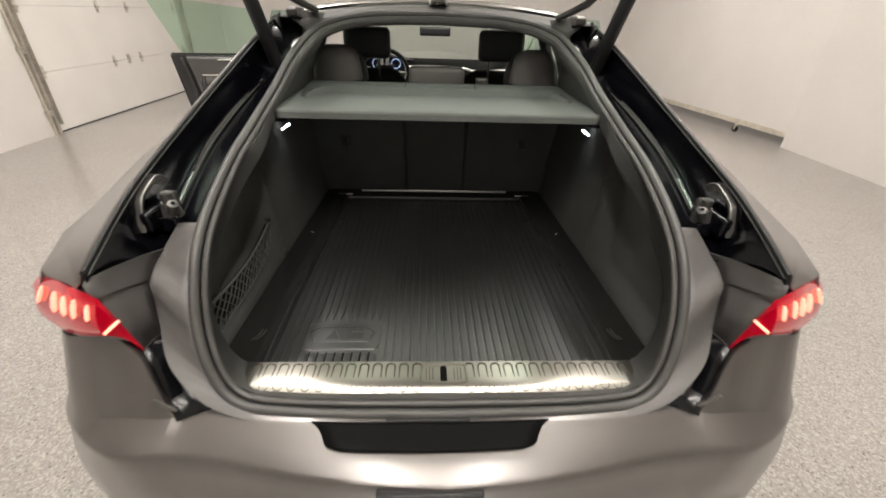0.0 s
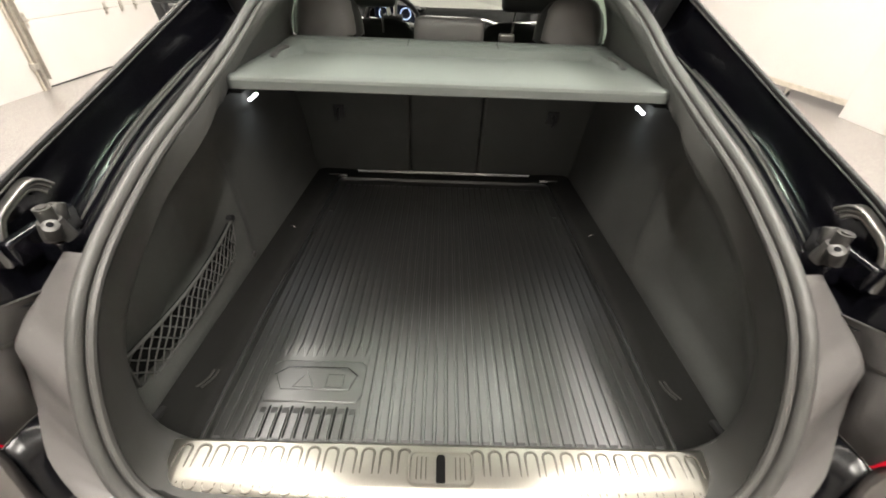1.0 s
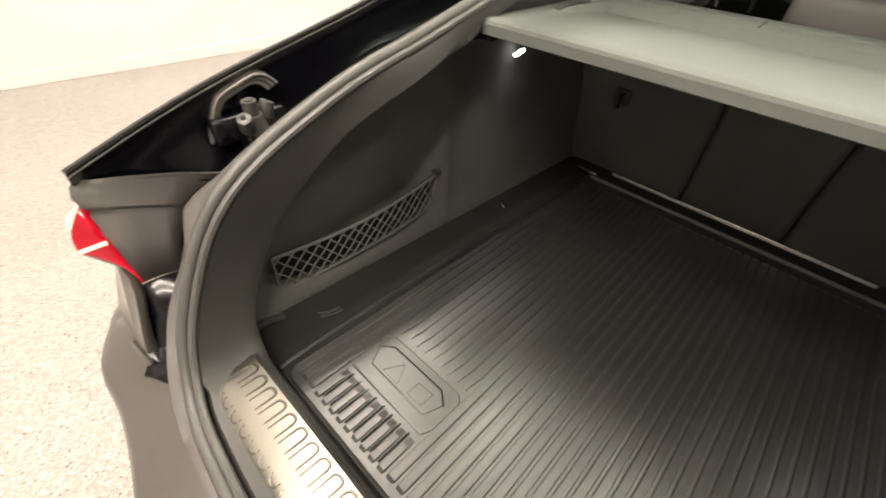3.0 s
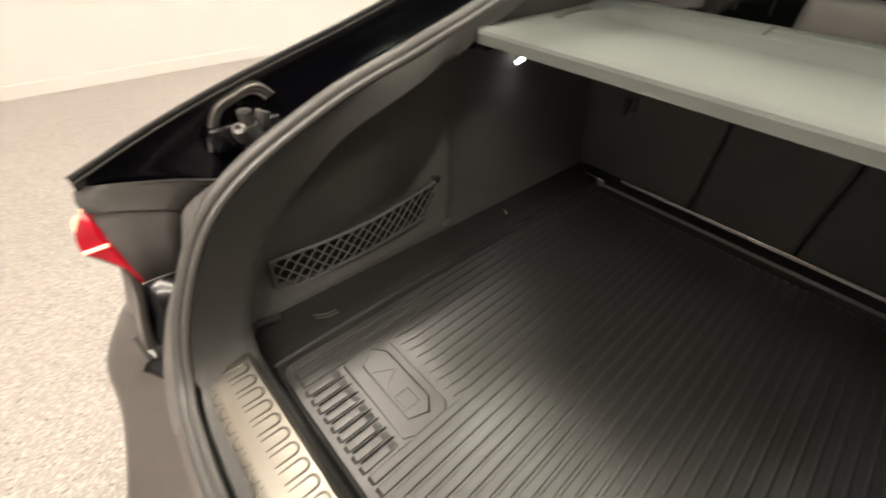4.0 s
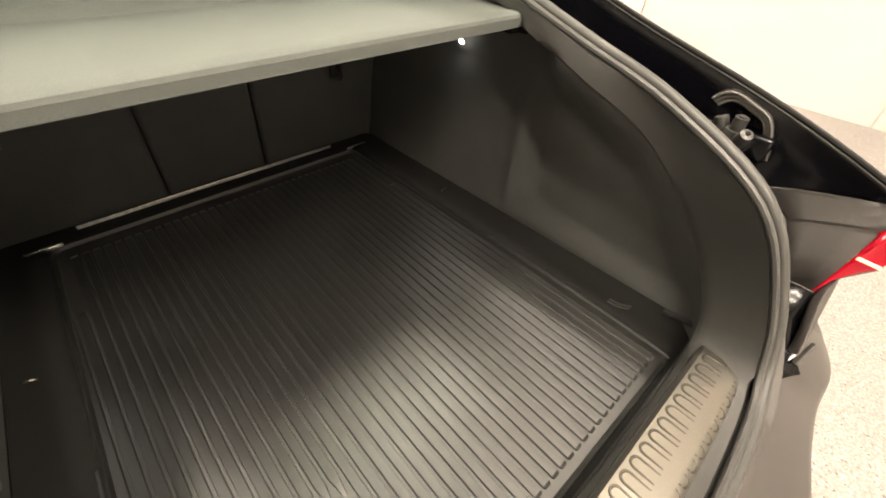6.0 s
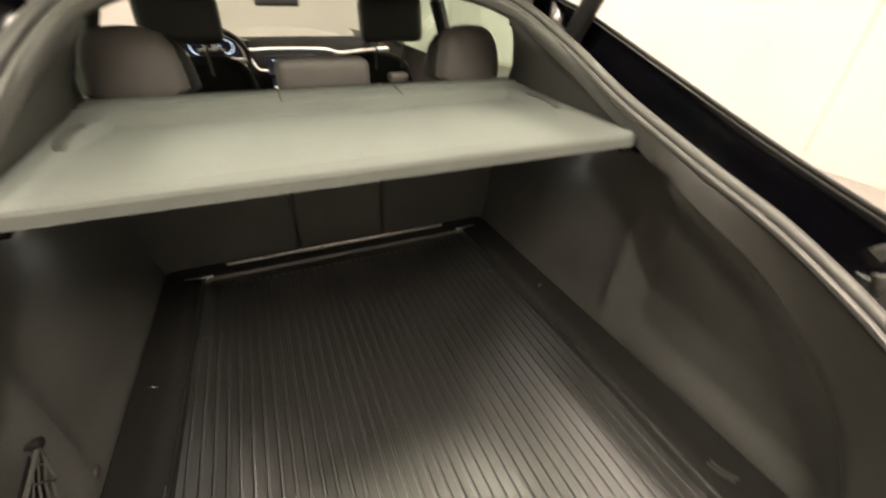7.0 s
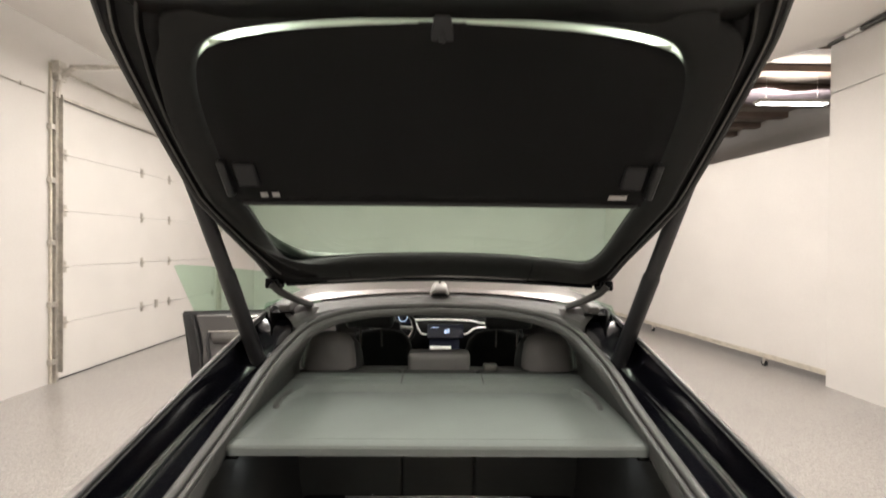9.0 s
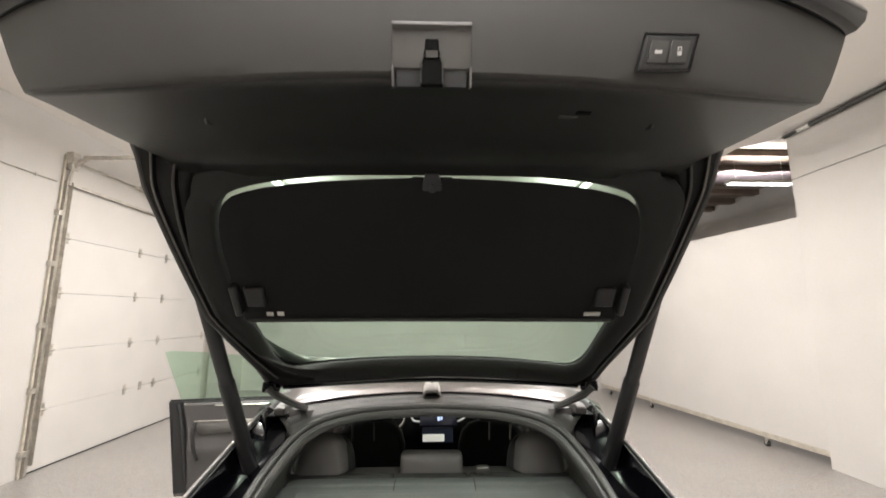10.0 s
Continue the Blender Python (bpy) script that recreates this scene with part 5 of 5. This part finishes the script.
# ---- roof ----
roof = []
for k in range(13):
    y = lerp(2.53, 3.95, k / 12)
    zc = table(y, (2.53, 2.7, 3.2, 3.6, 3.95), (1.415, 1.432, 1.445, 1.435, 1.40))
    w = table(y, (2.48, 2.6, 2.75, 3.3, 3.95), (0.615, 0.64, 0.68, 0.68, 0.61))
    roof.append([(w * u, y - 0.045 * u * u * (1 if y < 2.6 else 0), zc - 0.05 * u ** 2 - 0.02 * u ** 8) for u in np.linspace(-1, 1, 17)])
part("roof", grid(roof), M_PAINT, label="glossy black roof panel", solid=0.003)
arch = [p for p in SEAL if p.y > 2.29]
arch = [Vector((-p.x, p.y, p.z)) for p in arch] + [p for p in reversed(arch[:-1])]
lip = []
for p in arch:
    u = p.x / 0.49
    q = Vector((0.60 * u, 2.512 - 0.055 * u * u, 1.400 - 0.050 * u * u))
    lip.append([p + Vector((0, 0.006, -0.004)), p.lerp(q, 0.28) + Vector((0, 0, -0.001)), p.lerp(q, 0.34) + Vector((0, 0, 0.004)), p.lerp(q, 0.66) + Vector((0, 0, 0.003)), p.lerp(q, 0.72) + Vector((0, 0, -0.002)), q, q + Vector((0, 0.02, 0.006))])
part("roof_rear_flange", grid(lip), M_TRIM, label="charcoal flange of the roof edge", solid=0.003, angle=18)
fin = [(2.525, 1.43), (2.535, 1.470), (2.56, 1.478), (2.60, 1.472), (2.74, 1.438)]
ant = part("antenna", grid([[(w * u, y, 1.405 + h * (1 - abs(u) ** 5)) for u in (-1, -0.97, -0.9, -0.75, -0.5, 0, 0.5, 0.75, 0.9, 0.97, 1)] for y, w, h in ((2.498, 0.030, 0.012), (2.50, 0.034, 0.026), (2.515, 0.036, 0.042), (2.56, 0.037, 0.046), (2.64, 0.030, 0.046), (2.74, 0.010, 0.04))]), M_ANT, label="pale grey shark-fin roof antenna", solid=0.003)
part("antenna_fin", prism(fin, "x", -0.005, 0.005), M_CAST, ant, "thin dark fin", bevel=0.003)
part("headliner", grid([[(0.56 * u, y, table(y, (2.47, 2.7, 3.3, 4.0), (1.335, 1.365, 1.38, 1.33)) - 0.04 * u * u) for u in np.linspace(-1, 1, 9)] for y in (2.47, 2.7, 3.0, 3.4, 3.8, 4.0)]), mat("pale_headliner", (0.35, 0.34, 0.32), rough=0.9, bump=0.2, bump_size=600), label="pale cloth headliner", solid=0.004)

# ---- cabin ----
def rounded(cx, cy, cz, sx, sy, sz, r, tilt=0.0):
    """A cushion: a box with generously rounded edges."""
    bm = bmesh.new()
    bmesh.ops.create_cube(bm, size=1.0)
    bmesh.ops.scale(bm, vec=(sx, sy, sz), verts=bm.verts)
    bmesh.ops.bevel(bm, geom=bm.edges[:], offset=r, segments=4, affect="EDGES", profile=0.6)
    m = pose(cx, cy, cz, tilt, 0, 0)
    v = [tuple(m @ x.co) for x in bm.verts]
    f = [tuple(x.index for x in q.verts) for q in bm.faces]
    bm.free()
    return v, f


def headrest(cx, cy, cz, w, h, d):
    """A domed rear headrest: flat below, round above."""
    rows = []
    for k in range(9):
        a = k / 8
        yy = cy + d * (a - 0.5)
        e = math.sqrt(max(0.05, 1 - (2 * a - 1) ** 4 * 0.35)) * (1 - 0.08 * abs(2 * a - 1))
        rows.append([(cx + e * w / 2 * x, yy, cz + z * h * e) for x, z in ((-0.9, 0), (-1, 0.06), (-0.985, 0.25), (-0.94, 0.48), (-0.85, 0.7), (-0.68, 0.88), (-0.4, 0.98), (0, 1), (0.4, 0.98), (0.68, 0.88), (0.85, 0.7), (0.94, 0.48), (0.985, 0.25), (1, 0.06), (0.9, 0))])
    v, f = grid(rows, closed=True)
    n = 15
    return v, f + [tuple(range(n)), tuple(len(v) - n + k for k in range(n))]


for x, s in ((-0.445, -1), (0.444, 1)):
    hr = part("rear_headrest", headrest(x, 2.575, 1.10, 0.225, 0.148, 0.10), M_LEATHER, label="grey leather rear headrest with black sides", bevel=0.0)
    part("headrest_side", headrest(x, 2.60, 1.094, 0.262, 0.146, 0.10), M_DARKP, hr, "black headrest shell")
    part("headrest_base", rounded(x, 2.57, 1.112, 0.17, 0.07, 0.03, 0.008), M_DARKP, hr)
part("rear_headrest", rounded(0, 2.585, 1.119, 0.254, 0.09, 0.094, 0.026), M_LEATHER, label="low grey leather middle headrest")
part("rear_bench_top", rounded(0, 2.65, 1.032, 1.12, 0.14, 0.07, 0.025), M_LEATHER, label="grey leather top of the rear bench")
part("rear_seat_cushion", rounded(0, 2.95, 0.50, 1.25, 0.45, 0.16, 0.05), M_LEATHER)
for x in (-0.39, 0.39):
    back = [(-0.20, 0.42), (-0.225, 0.60), (-0.222, 0.82), (-0.215, 0.92), (-0.195, 0.985), (-0.15, 1.03), (-0.09, 1.048), (0.0, 1.052)]
    back = back + [(-u, v) for u, v in reversed(back[:-1])]
    fs = part("front_seat", moved(prism(back, "y", -0.07, 0.07), pose(x, 3.48, 0.0, -6, 0, 0)), M_BLACK, label="black front seat", bevel=0.035)
    part("seat_cushion", rounded(x, 3.62, 0.46, 0.52, 0.55, 0.16, 0.05), M_BLACK, fs)
    part("front_headrest", rounded(x, 3.20, 1.217, 0.265, 0.09, 0.165, 0.035, -6), M_DARKP, fs, "black headrest")
    for dx in (-0.06, 0.06):
        part("headrest_post", cyl((x + dx, 3.25, 1.02), (x + dx, 3.22, 1.15), 0.006, 8), M_CHROME, fs)
# dashboard
dash = []
for k in range(17):
    u = lerp(-1, 1, k / 16)
    dash.append([(0.72 * u, 4.42, 0.60), (0.72 * u, 4.36, 0.80), (0.72 * u, 4.40, 0.92), (0.72 * u, 4.50, 0.985 + 0.02 * math.exp(-((u + 0.5) / 0.3) ** 2)), (0.72 * u, 4.75, 1.0), (0.72 * u, 4.95, 0.97)])
db = part("dashboard", grid(dash), M_BLACKP, label="black dashboard with satin metal trim", solid=0.01)
part("dash_trim", tube(smooth_path([(-0.20, 4.31, 0.965), (-0.185, 4.30, 0.978), (0.0, 4.30, 0.982), (0.26, 4.30, 0.975), (0.36, 4.31, 0.952), (0.5, 4.34, 0.955), (0.72, 4.38, 0.965)], 4), 0.009, 8), M_SATIN, db, "satin metal strip")
part("dash_trim", tube(smooth_path([(-0.20, 4.31, 0.965), (-0.165, 4.295, 0.89), (-0.125, 4.29, 0.862), (0.05, 4.29, 0.858), (0.22, 4.29, 0.865), (0.31, 4.30, 0.915), (0.5, 4.33, 0.922), (0.72, 4.38, 0.93)], 4), 0.008, 8), M_SATIN, db, "satin metal strip")
part("dash_inlay", grid([[(x, 4.325 + 0.12 * (x - 0.33), 0.925), (x, 4.32 + 0.12 * (x - 0.33), 0.95)] for x in (0.33, 0.45, 0.6, 0.72)]), M_WOODTRIM, db, solid=0.004)
part("dash_trim", tube(smooth_path([(-0.74, 4.38, 0.93), (-0.6, 4.34, 0.915), (-0.45, 4.32, 0.905), (-0.27, 4.31, 0.91)], 4), 0.008, 8), M_SATIN, db, "satin metal strip")
for x in (-0.66, -0.56):
    part("air_vent", box(x - 0.04, x + 0.04, 4.325, 4.34, 0.93, 0.965), M_SATIN, db, bevel=0.004)
part("centre_display", moved(box(-0.135, 0.17, -0.006, 0.006, -0.056, 0.056), pose(0.035, 4.29, 0.888, -12, 0, 0)), M_SCREEN, db, "dark blue touch display", bevel=0.004)
for x0, x1, z0, z1 in ((0.01, 0.03, -0.02, 0.010), (0.036, 0.05, -0.015, 0.02), (-0.10, -0.04, 0.028, 0.032)):
    part("display_mark", moved(box(x0, x1, -0.009, -0.007, z0, z1), pose(0.035, 4.29, 0.888, -12, 0, 0)), M_SCREENLIT, db)
part("lower_display", moved(box(-0.08, 0.17, -0.006, 0.006, -0.06, 0.06), pose(0, 4.27, 0.765, -35, 0, 0)), M_SCREEN, db, "lower climate display", bevel=0.004)
part("lower_panel", moved(box(-0.075, 0.10, -0.009, -0.007, -0.056, 0.002), pose(0, 4.27, 0.765, -35, 0, 0)), M_SATIN, db)
part("instrument_cluster", moved(box(-0.15, 0.15, -0.008, 0.008, -0.055, 0.055), pose(-0.39, 4.40, 0.985, -15, 0, 0)), M_SCREEN, db, "digital instrument cluster", bevel=0.004)
for dx in (-0.08, 0.08):
    part("dial", moved(tube([(dx + 0.038 * math.cos(a), -0.01, 0.038 * math.sin(a)) for a in np.linspace(0, 2 * math.pi, 20)[:-1]], 0.003, 6, True), pose(-0.39, 4.40, 0.985, -15, 0, 0)), M_SCREENLIT, db, "lit round dial")
part("cluster_hood", grid([[(-0.39 + 0.19 * u, 4.34, 1.05 - 0.03 * u * u), (-0.39 + 0.2 * u, 4.44, 1.06 - 0.04 * u * u), (-0.39 + 0.22 * u, 4.58, 1.01 - 0.01 * u * u)] for u in np.linspace(-1, 1, 9)]), M_DARKP, db, solid=0.008)
# steering wheel
wheel_m = pose(-0.378, 4.12, 0.955, -68, 0, 0)
ringw = [wheel_m @ Vector((0.185 * math.cos(a), 0.18 * math.sin(a), 0)) for a in np.linspace(0, 2 * math.pi, 33)[:-1]]
sw = part("steering_wheel", tube(ringw, 0.015, 10, True), M_DARKP, label="black steering wheel with metal spokes")
part("wheel_inlay", tube([wheel_m @ Vector((0.168 * math.cos(a), 0.163 * math.sin(a), 0.012)) for a in np.linspace(0, 2 * math.pi, 33)[:-1]], 0.0075, 6, True), M_CHROME, sw, "thin silver ring")
part("wheel_hub", moved(rounded(0, 0, 0, 0.14, 0.12, 0.05, 0.02), wheel_m), M_DARKP, sw)
for a, b in (((0.06, 0.0, 0), (0.175, 0.01, 0)), ((-0.06, 0.0, 0), (-0.175, 0.01, 0)), ((0.02, -0.05, 0), (0.03, -0.17, 0)), ((-0.02, -0.05, 0), (-0.03, -0.17, 0))):
    part("wheel_spoke", tube([wheel_m @ Vector(a), wheel_m @ Vector(b)], 0.012, 8), M_SATIN, sw, "satin metal spoke")
part("rear_view_mirror", rounded(0.02, 4.28, 1.245, 0.25, 0.04, 0.065, 0.018), M_DARKP, label="black rear-view mirror")
# windscreen and cowl
ws = []
for k in range(9):
    u = k / 8
    w = lerp(0.57, 0.70, u)
    ws.append([(w * x, lerp(3.95, 4.95, u) + 0.07 * (1 - x * x) * u, lerp(1.39, 0.985, u) - 0.04 * x * x) for x in np.linspace(-1, 1, 13)])
o = part("windscreen", grid(ws), M_CLEAR, label="clear windscreen")
o.visible_shadow = False
# pillars, roof rails and door tops
rail = [(0.678, 2.56, 1.325), (0.685, 2.9, 1.345), (0.675, 3.4, 1.345), (0.61, 3.9, 1.335), (0.68, 4.5, 1.16), (0.76, 4.98, 0.96)]
pair("roof_rail", tube(smooth_path(rail, 5), 0.035, 10, squash=0.8), M_DARKP, label="black roof rail and front pillar")
pair("centre_pillar", tube([(0.80, 3.45, 0.93), (0.74, 3.42, 1.13), (0.67, 3.38, 1.29)], 0.035, 8), M_DARKP)
for s in (-1, 1):
    for y0, y1 in ((2.5, 3.42),) + (((3.46, 4.75),) if s > 0 else ()):
        pane = [[(s * (0.87 - 0.20 * ((z - 0.95) / 0.44)), lerp(y0, y1, u) if z < 1.2 or y1 < 3.5 else lerp(y0, min(y1, 4.1), u), z if y1 < 3.5 else lerp(z, min(z, lerp(1.38, 1.0, max(0, (u - 0.45) / 0.55))), 1)) for z in (0.95, 1.1, 1.25, 1.37)] for u in np.linspace(0, 1, 9)]
        g = part("side_window", grid(pane), M_GLASS, label="green tinted side window")
        g.visible_shadow = False
# body sides ahead of the rear quarters
def flank(y0, y1, n):
    out = []
    for k in range(n):
        y = lerp(y0, y1, k / (n - 1))
        w = table(y, (1.2, 1.58, 1.7, 2.2, 2.45, 3.5, 4.6, 5.3, 5.8), (0.90, 0.945, 0.955, 0.96, 0.958, 0.95, 0.945, 0.92, 0.80))
        out.append([(w - 0.05, y, 0.965), (w, y, 0.93), (w + 0.004, y, 0.8), (w - 0.012, y, 0.62), (w, y, 0.45), (w - 0.02, y, 0.25), (w - 0.08, y, 0.20)])
    return out


def arch_cut(rows, yc):
    """Lifts the lower edge of a panel over the wheel."""
    new_rows = []
    for r in rows:
        d = abs(r[0][1] - yc)
        lift = 0.33 + math.sqrt(0.37 ** 2 - d ** 2) if d < 0.37 else 0
        new_rows.append([(x, y, max(z, min(lift, 0.78) - 0.02 * 0)) if z < lift else (x, y, z) for x, y, z in r])
    return new_rows


pair("body_side", grid([r[2:] for r in arch_cut(flank(1.58, 2.6, 30), 2.08)]), M_PAINT, label="glossy black rear side panel", solid=0.004)
pair("rear_door", grid(flank(2.606, 3.44, 8)), M_PAINT, label="glossy black rear door", solid=0.004)
part("front_door", grid(flank(3.446, 4.60, 8)), M_PAINT, label="closed glossy black front door", solid=0.004)
pair("front_wing", grid(arch_cut(flank(4.606, 5.85, 30), 5.02)), M_PAINT, label="glossy black front wing", solid=0.004)
bon = []
for k in range(11):
    u = k / 10
    y = lerp(4.92, 5.92, u)
    w = table(y, (4.9, 5.3, 5.8, 5.95), (0.90, 0.88, 0.76, 0.70))
    bon.append([(w * x, y + (0.10 * (1 - x * x) * u), lerp(0.985, 0.74, u ** 1.6) - 0.035 * abs(x) ** 2.5) for x in np.linspace(-1, 1, 15)])
part("bonnet", grid(bon), M_PAINT, label="glossy black bonnet", solid=0.004)
fb = []
for z, d in ((0.74, 0.0), (0.6, 0.05), (0.45, 0.06), (0.3, 0.04), (0.2, -0.02)):
    fb.append([Vector((0.86 * math.sin(a), 5.55 + (0.45 + d) * math.cos(a) ** 0.6 if math.cos(a) > 0 else 5.55, z)) for a in np.linspace(-math.pi / 2, math.pi / 2, 21)])
part("front_bumper", grid(fb), M_PAINT, label="glossy black front bumper", solid=0.004)
part("underbody", box(-0.80, 0.80, 1.35, 5.8, 0.18, 0.26), M_DARKP, bevel=0.02)
for x, y in ((-0.80, 2.08), (0.80, 2.08), (-0.80, 5.02), (0.80, 5.02)):
    s = 1 if x > 0 else -1
    prof = [(0.20, -0.11), (0.30, -0.12), (0.335, -0.09), (0.34, 0), (0.335, 0.09), (0.30, 0.12), (0.20, 0.11)]
    rows = [[(x + b, y + a * math.cos(t), 0.34 + a * math.sin(t)) for a, b in prof] for t in np.linspace(0, 2 * math.pi, 33)[:-1]]
    ty = part("wheel", grid(rows, loop=True), M_TYRE, label="black road tyre with an alloy rim")
    part("rim", join(cyl((x - 0.1 * s, y, 0.34), (x + 0.08 * s, y, 0.34), 0.205, 24)), M_DARKP, ty)
    for k in range(10):
        a = 2 * math.pi * k / 10
        part("spoke", tube([(x + 0.1 * s, y + 0.04 * math.cos(a), 0.34 + 0.04 * math.sin(a)), (x + 0.095 * s, y + 0.215 * math.cos(a), 0.34 + 0.215 * math.sin(a))], 0.016, 6), M_ALLOY, ty)

# open front door
HX, HY = -0.93, 4.60
door_m = Matrix.Translation((HX, HY, 0.06)) @ pose(0, 0, 0, 0, 0, -80) @ Matrix.Diagonal((1, 1.055, 1, 1))


def door_end(z):
    return table(z, (0.2, 0.35, 0.62, 0.85, 0.955), (-1.11, -1.132, -1.142, -1.172, -1.205))


def door_shell(face):
    rows = []
    for k in range(9):
        row = []
        for x, z in face:
            row.append((x, door_end(z) * (k / 8), z))
        rows.append(row)
    v, f = grid(rows, closed=True)
    n = len(face)
    return v, f + [tuple(range(n)), tuple(len(v) - n + k for k in range(n))]


od = part("open_front_door", moved(door_shell([(-0.025, 0.21), (-0.045, 0.45), (-0.05, 0.75), (-0.035, 0.93), (-0.005, 0.953), (0.02, 0.95), (0.022, 0.7), (0.015, 0.24)]), door_m), M_DARKP, label="open front door, dark paint outside and black lining inside", bevel=0.006)
part("door_skin", moved(grid([[(-0.034, door_end(0.21) * u, 0.20), (-0.054, door_end(0.45) * u, 0.45), (-0.059, door_end(0.75) * u, 0.75), (-0.043, door_end(0.93) * u, 0.935)] for u in (0, 0.33, 0.67, 1.01)]), door_m), M_PAINT, od, "dark painted outer skin", solid=0.006)
part("door_lining", moved((lambda v, f: ([(x, y * 0.90, z) for x, y, z in v], f))(*door_shell([(0.018, 0.26), (0.024, 0.92), (0.05, 0.945), (0.075, 0.93), (0.072, 0.80), (0.060, 0.66), (0.088, 0.60), (0.090, 0.56), (0.066, 0.50), (0.055, 0.26)])), door_m), M_COVER, od, "dark grey door lining", bevel=0.006)
part("lining_panel", moved(grid([[(0.078, -0.16, 0.70), (0.0795, -0.16, 0.79)], [(0.078, -0.95, 0.70), (0.0795, -0.98, 0.79)]]), door_m), M_LEATHER, od, "grey padded insert", solid=0.006)
part("door_strip", moved(tube([(0.084, -0.15, 0.795), (0.086, -0.6, 0.80), (0.082, -0.985, 0.803)], 0.0085, 8), door_m), M_CHROME, od, "satin metal strip")
part("door_strip", moved(tube([(0.080, -0.30, 0.915), (0.080, -0.6, 0.919), (0.078, -0.85, 0.921)], 0.006, 8), door_m), M_CHROME, od, "satin metal strip")
part("door_seal", moved(tube(smooth_path([(0.034, -1.13, 0.93), (0.042, -1.10, 0.83), (0.044, -1.065, 0.62), (0.042, -1.045, 0.45), (0.035, -1.02, 0.30)], 4), 0.016, 8), door_m), M_DARK, od, "black rubber door seal")
part("door_pull", moved(tube(smooth_path([(0.075, -0.98, 0.80), (0.098, -0.99, 0.72), (0.10, -0.975, 0.60), (0.085, -0.95, 0.50)], 4), 0.014, 8), door_m), M_DARKP, od, "black pull handle")
part("belt_seal", moved(tube([(0.012, 0.0, 0.955), (0.014, -0.6, 0.962), (0.012, -1.19, 0.960)], 0.008, 6), door_m), M_DARK, od)
wv = [(0.0, 0.94), (-1.105, 0.94), (-1.15, 1.05), (-1.267, 1.352), (-1.22, 1.362), (-0.95, 1.345), (-0.55, 1.30), (-0.15, 1.05)]
g = part("door_window", moved(prism(wv, "x", 0.010, 0.015), door_m), M_DOORGLASS, od, "green tinted frameless window")
g.visible_shadow = False

pair("rear_pillar", grid([[(0.688, 2.54, 1.335), (0.72, 2.50, 1.26), (0.80, 2.46, 1.12), (0.93, 2.44, 0.955)], [(0.69, 2.66, 1.345), (0.73, 2.60, 1.27), (0.81, 2.55, 1.12), (0.93, 2.52, 0.955)]]), M_GUT, solid=0.012)

# belt buckle and bench seams
part("belt_buckle", rounded(0.205, 2.53, 1.115, 0.055, 0.03, 0.028, 0.009), M_CAST2, label="pale grey belt buckle on the bench top")
for x in (-0.135, 0.16):
    part("bench_seam", tube([(x, 2.36, 1.1075), (x, 2.42, 1.1135), (x, 2.468, 1.109)], 0.0022, 6), M_DARK)
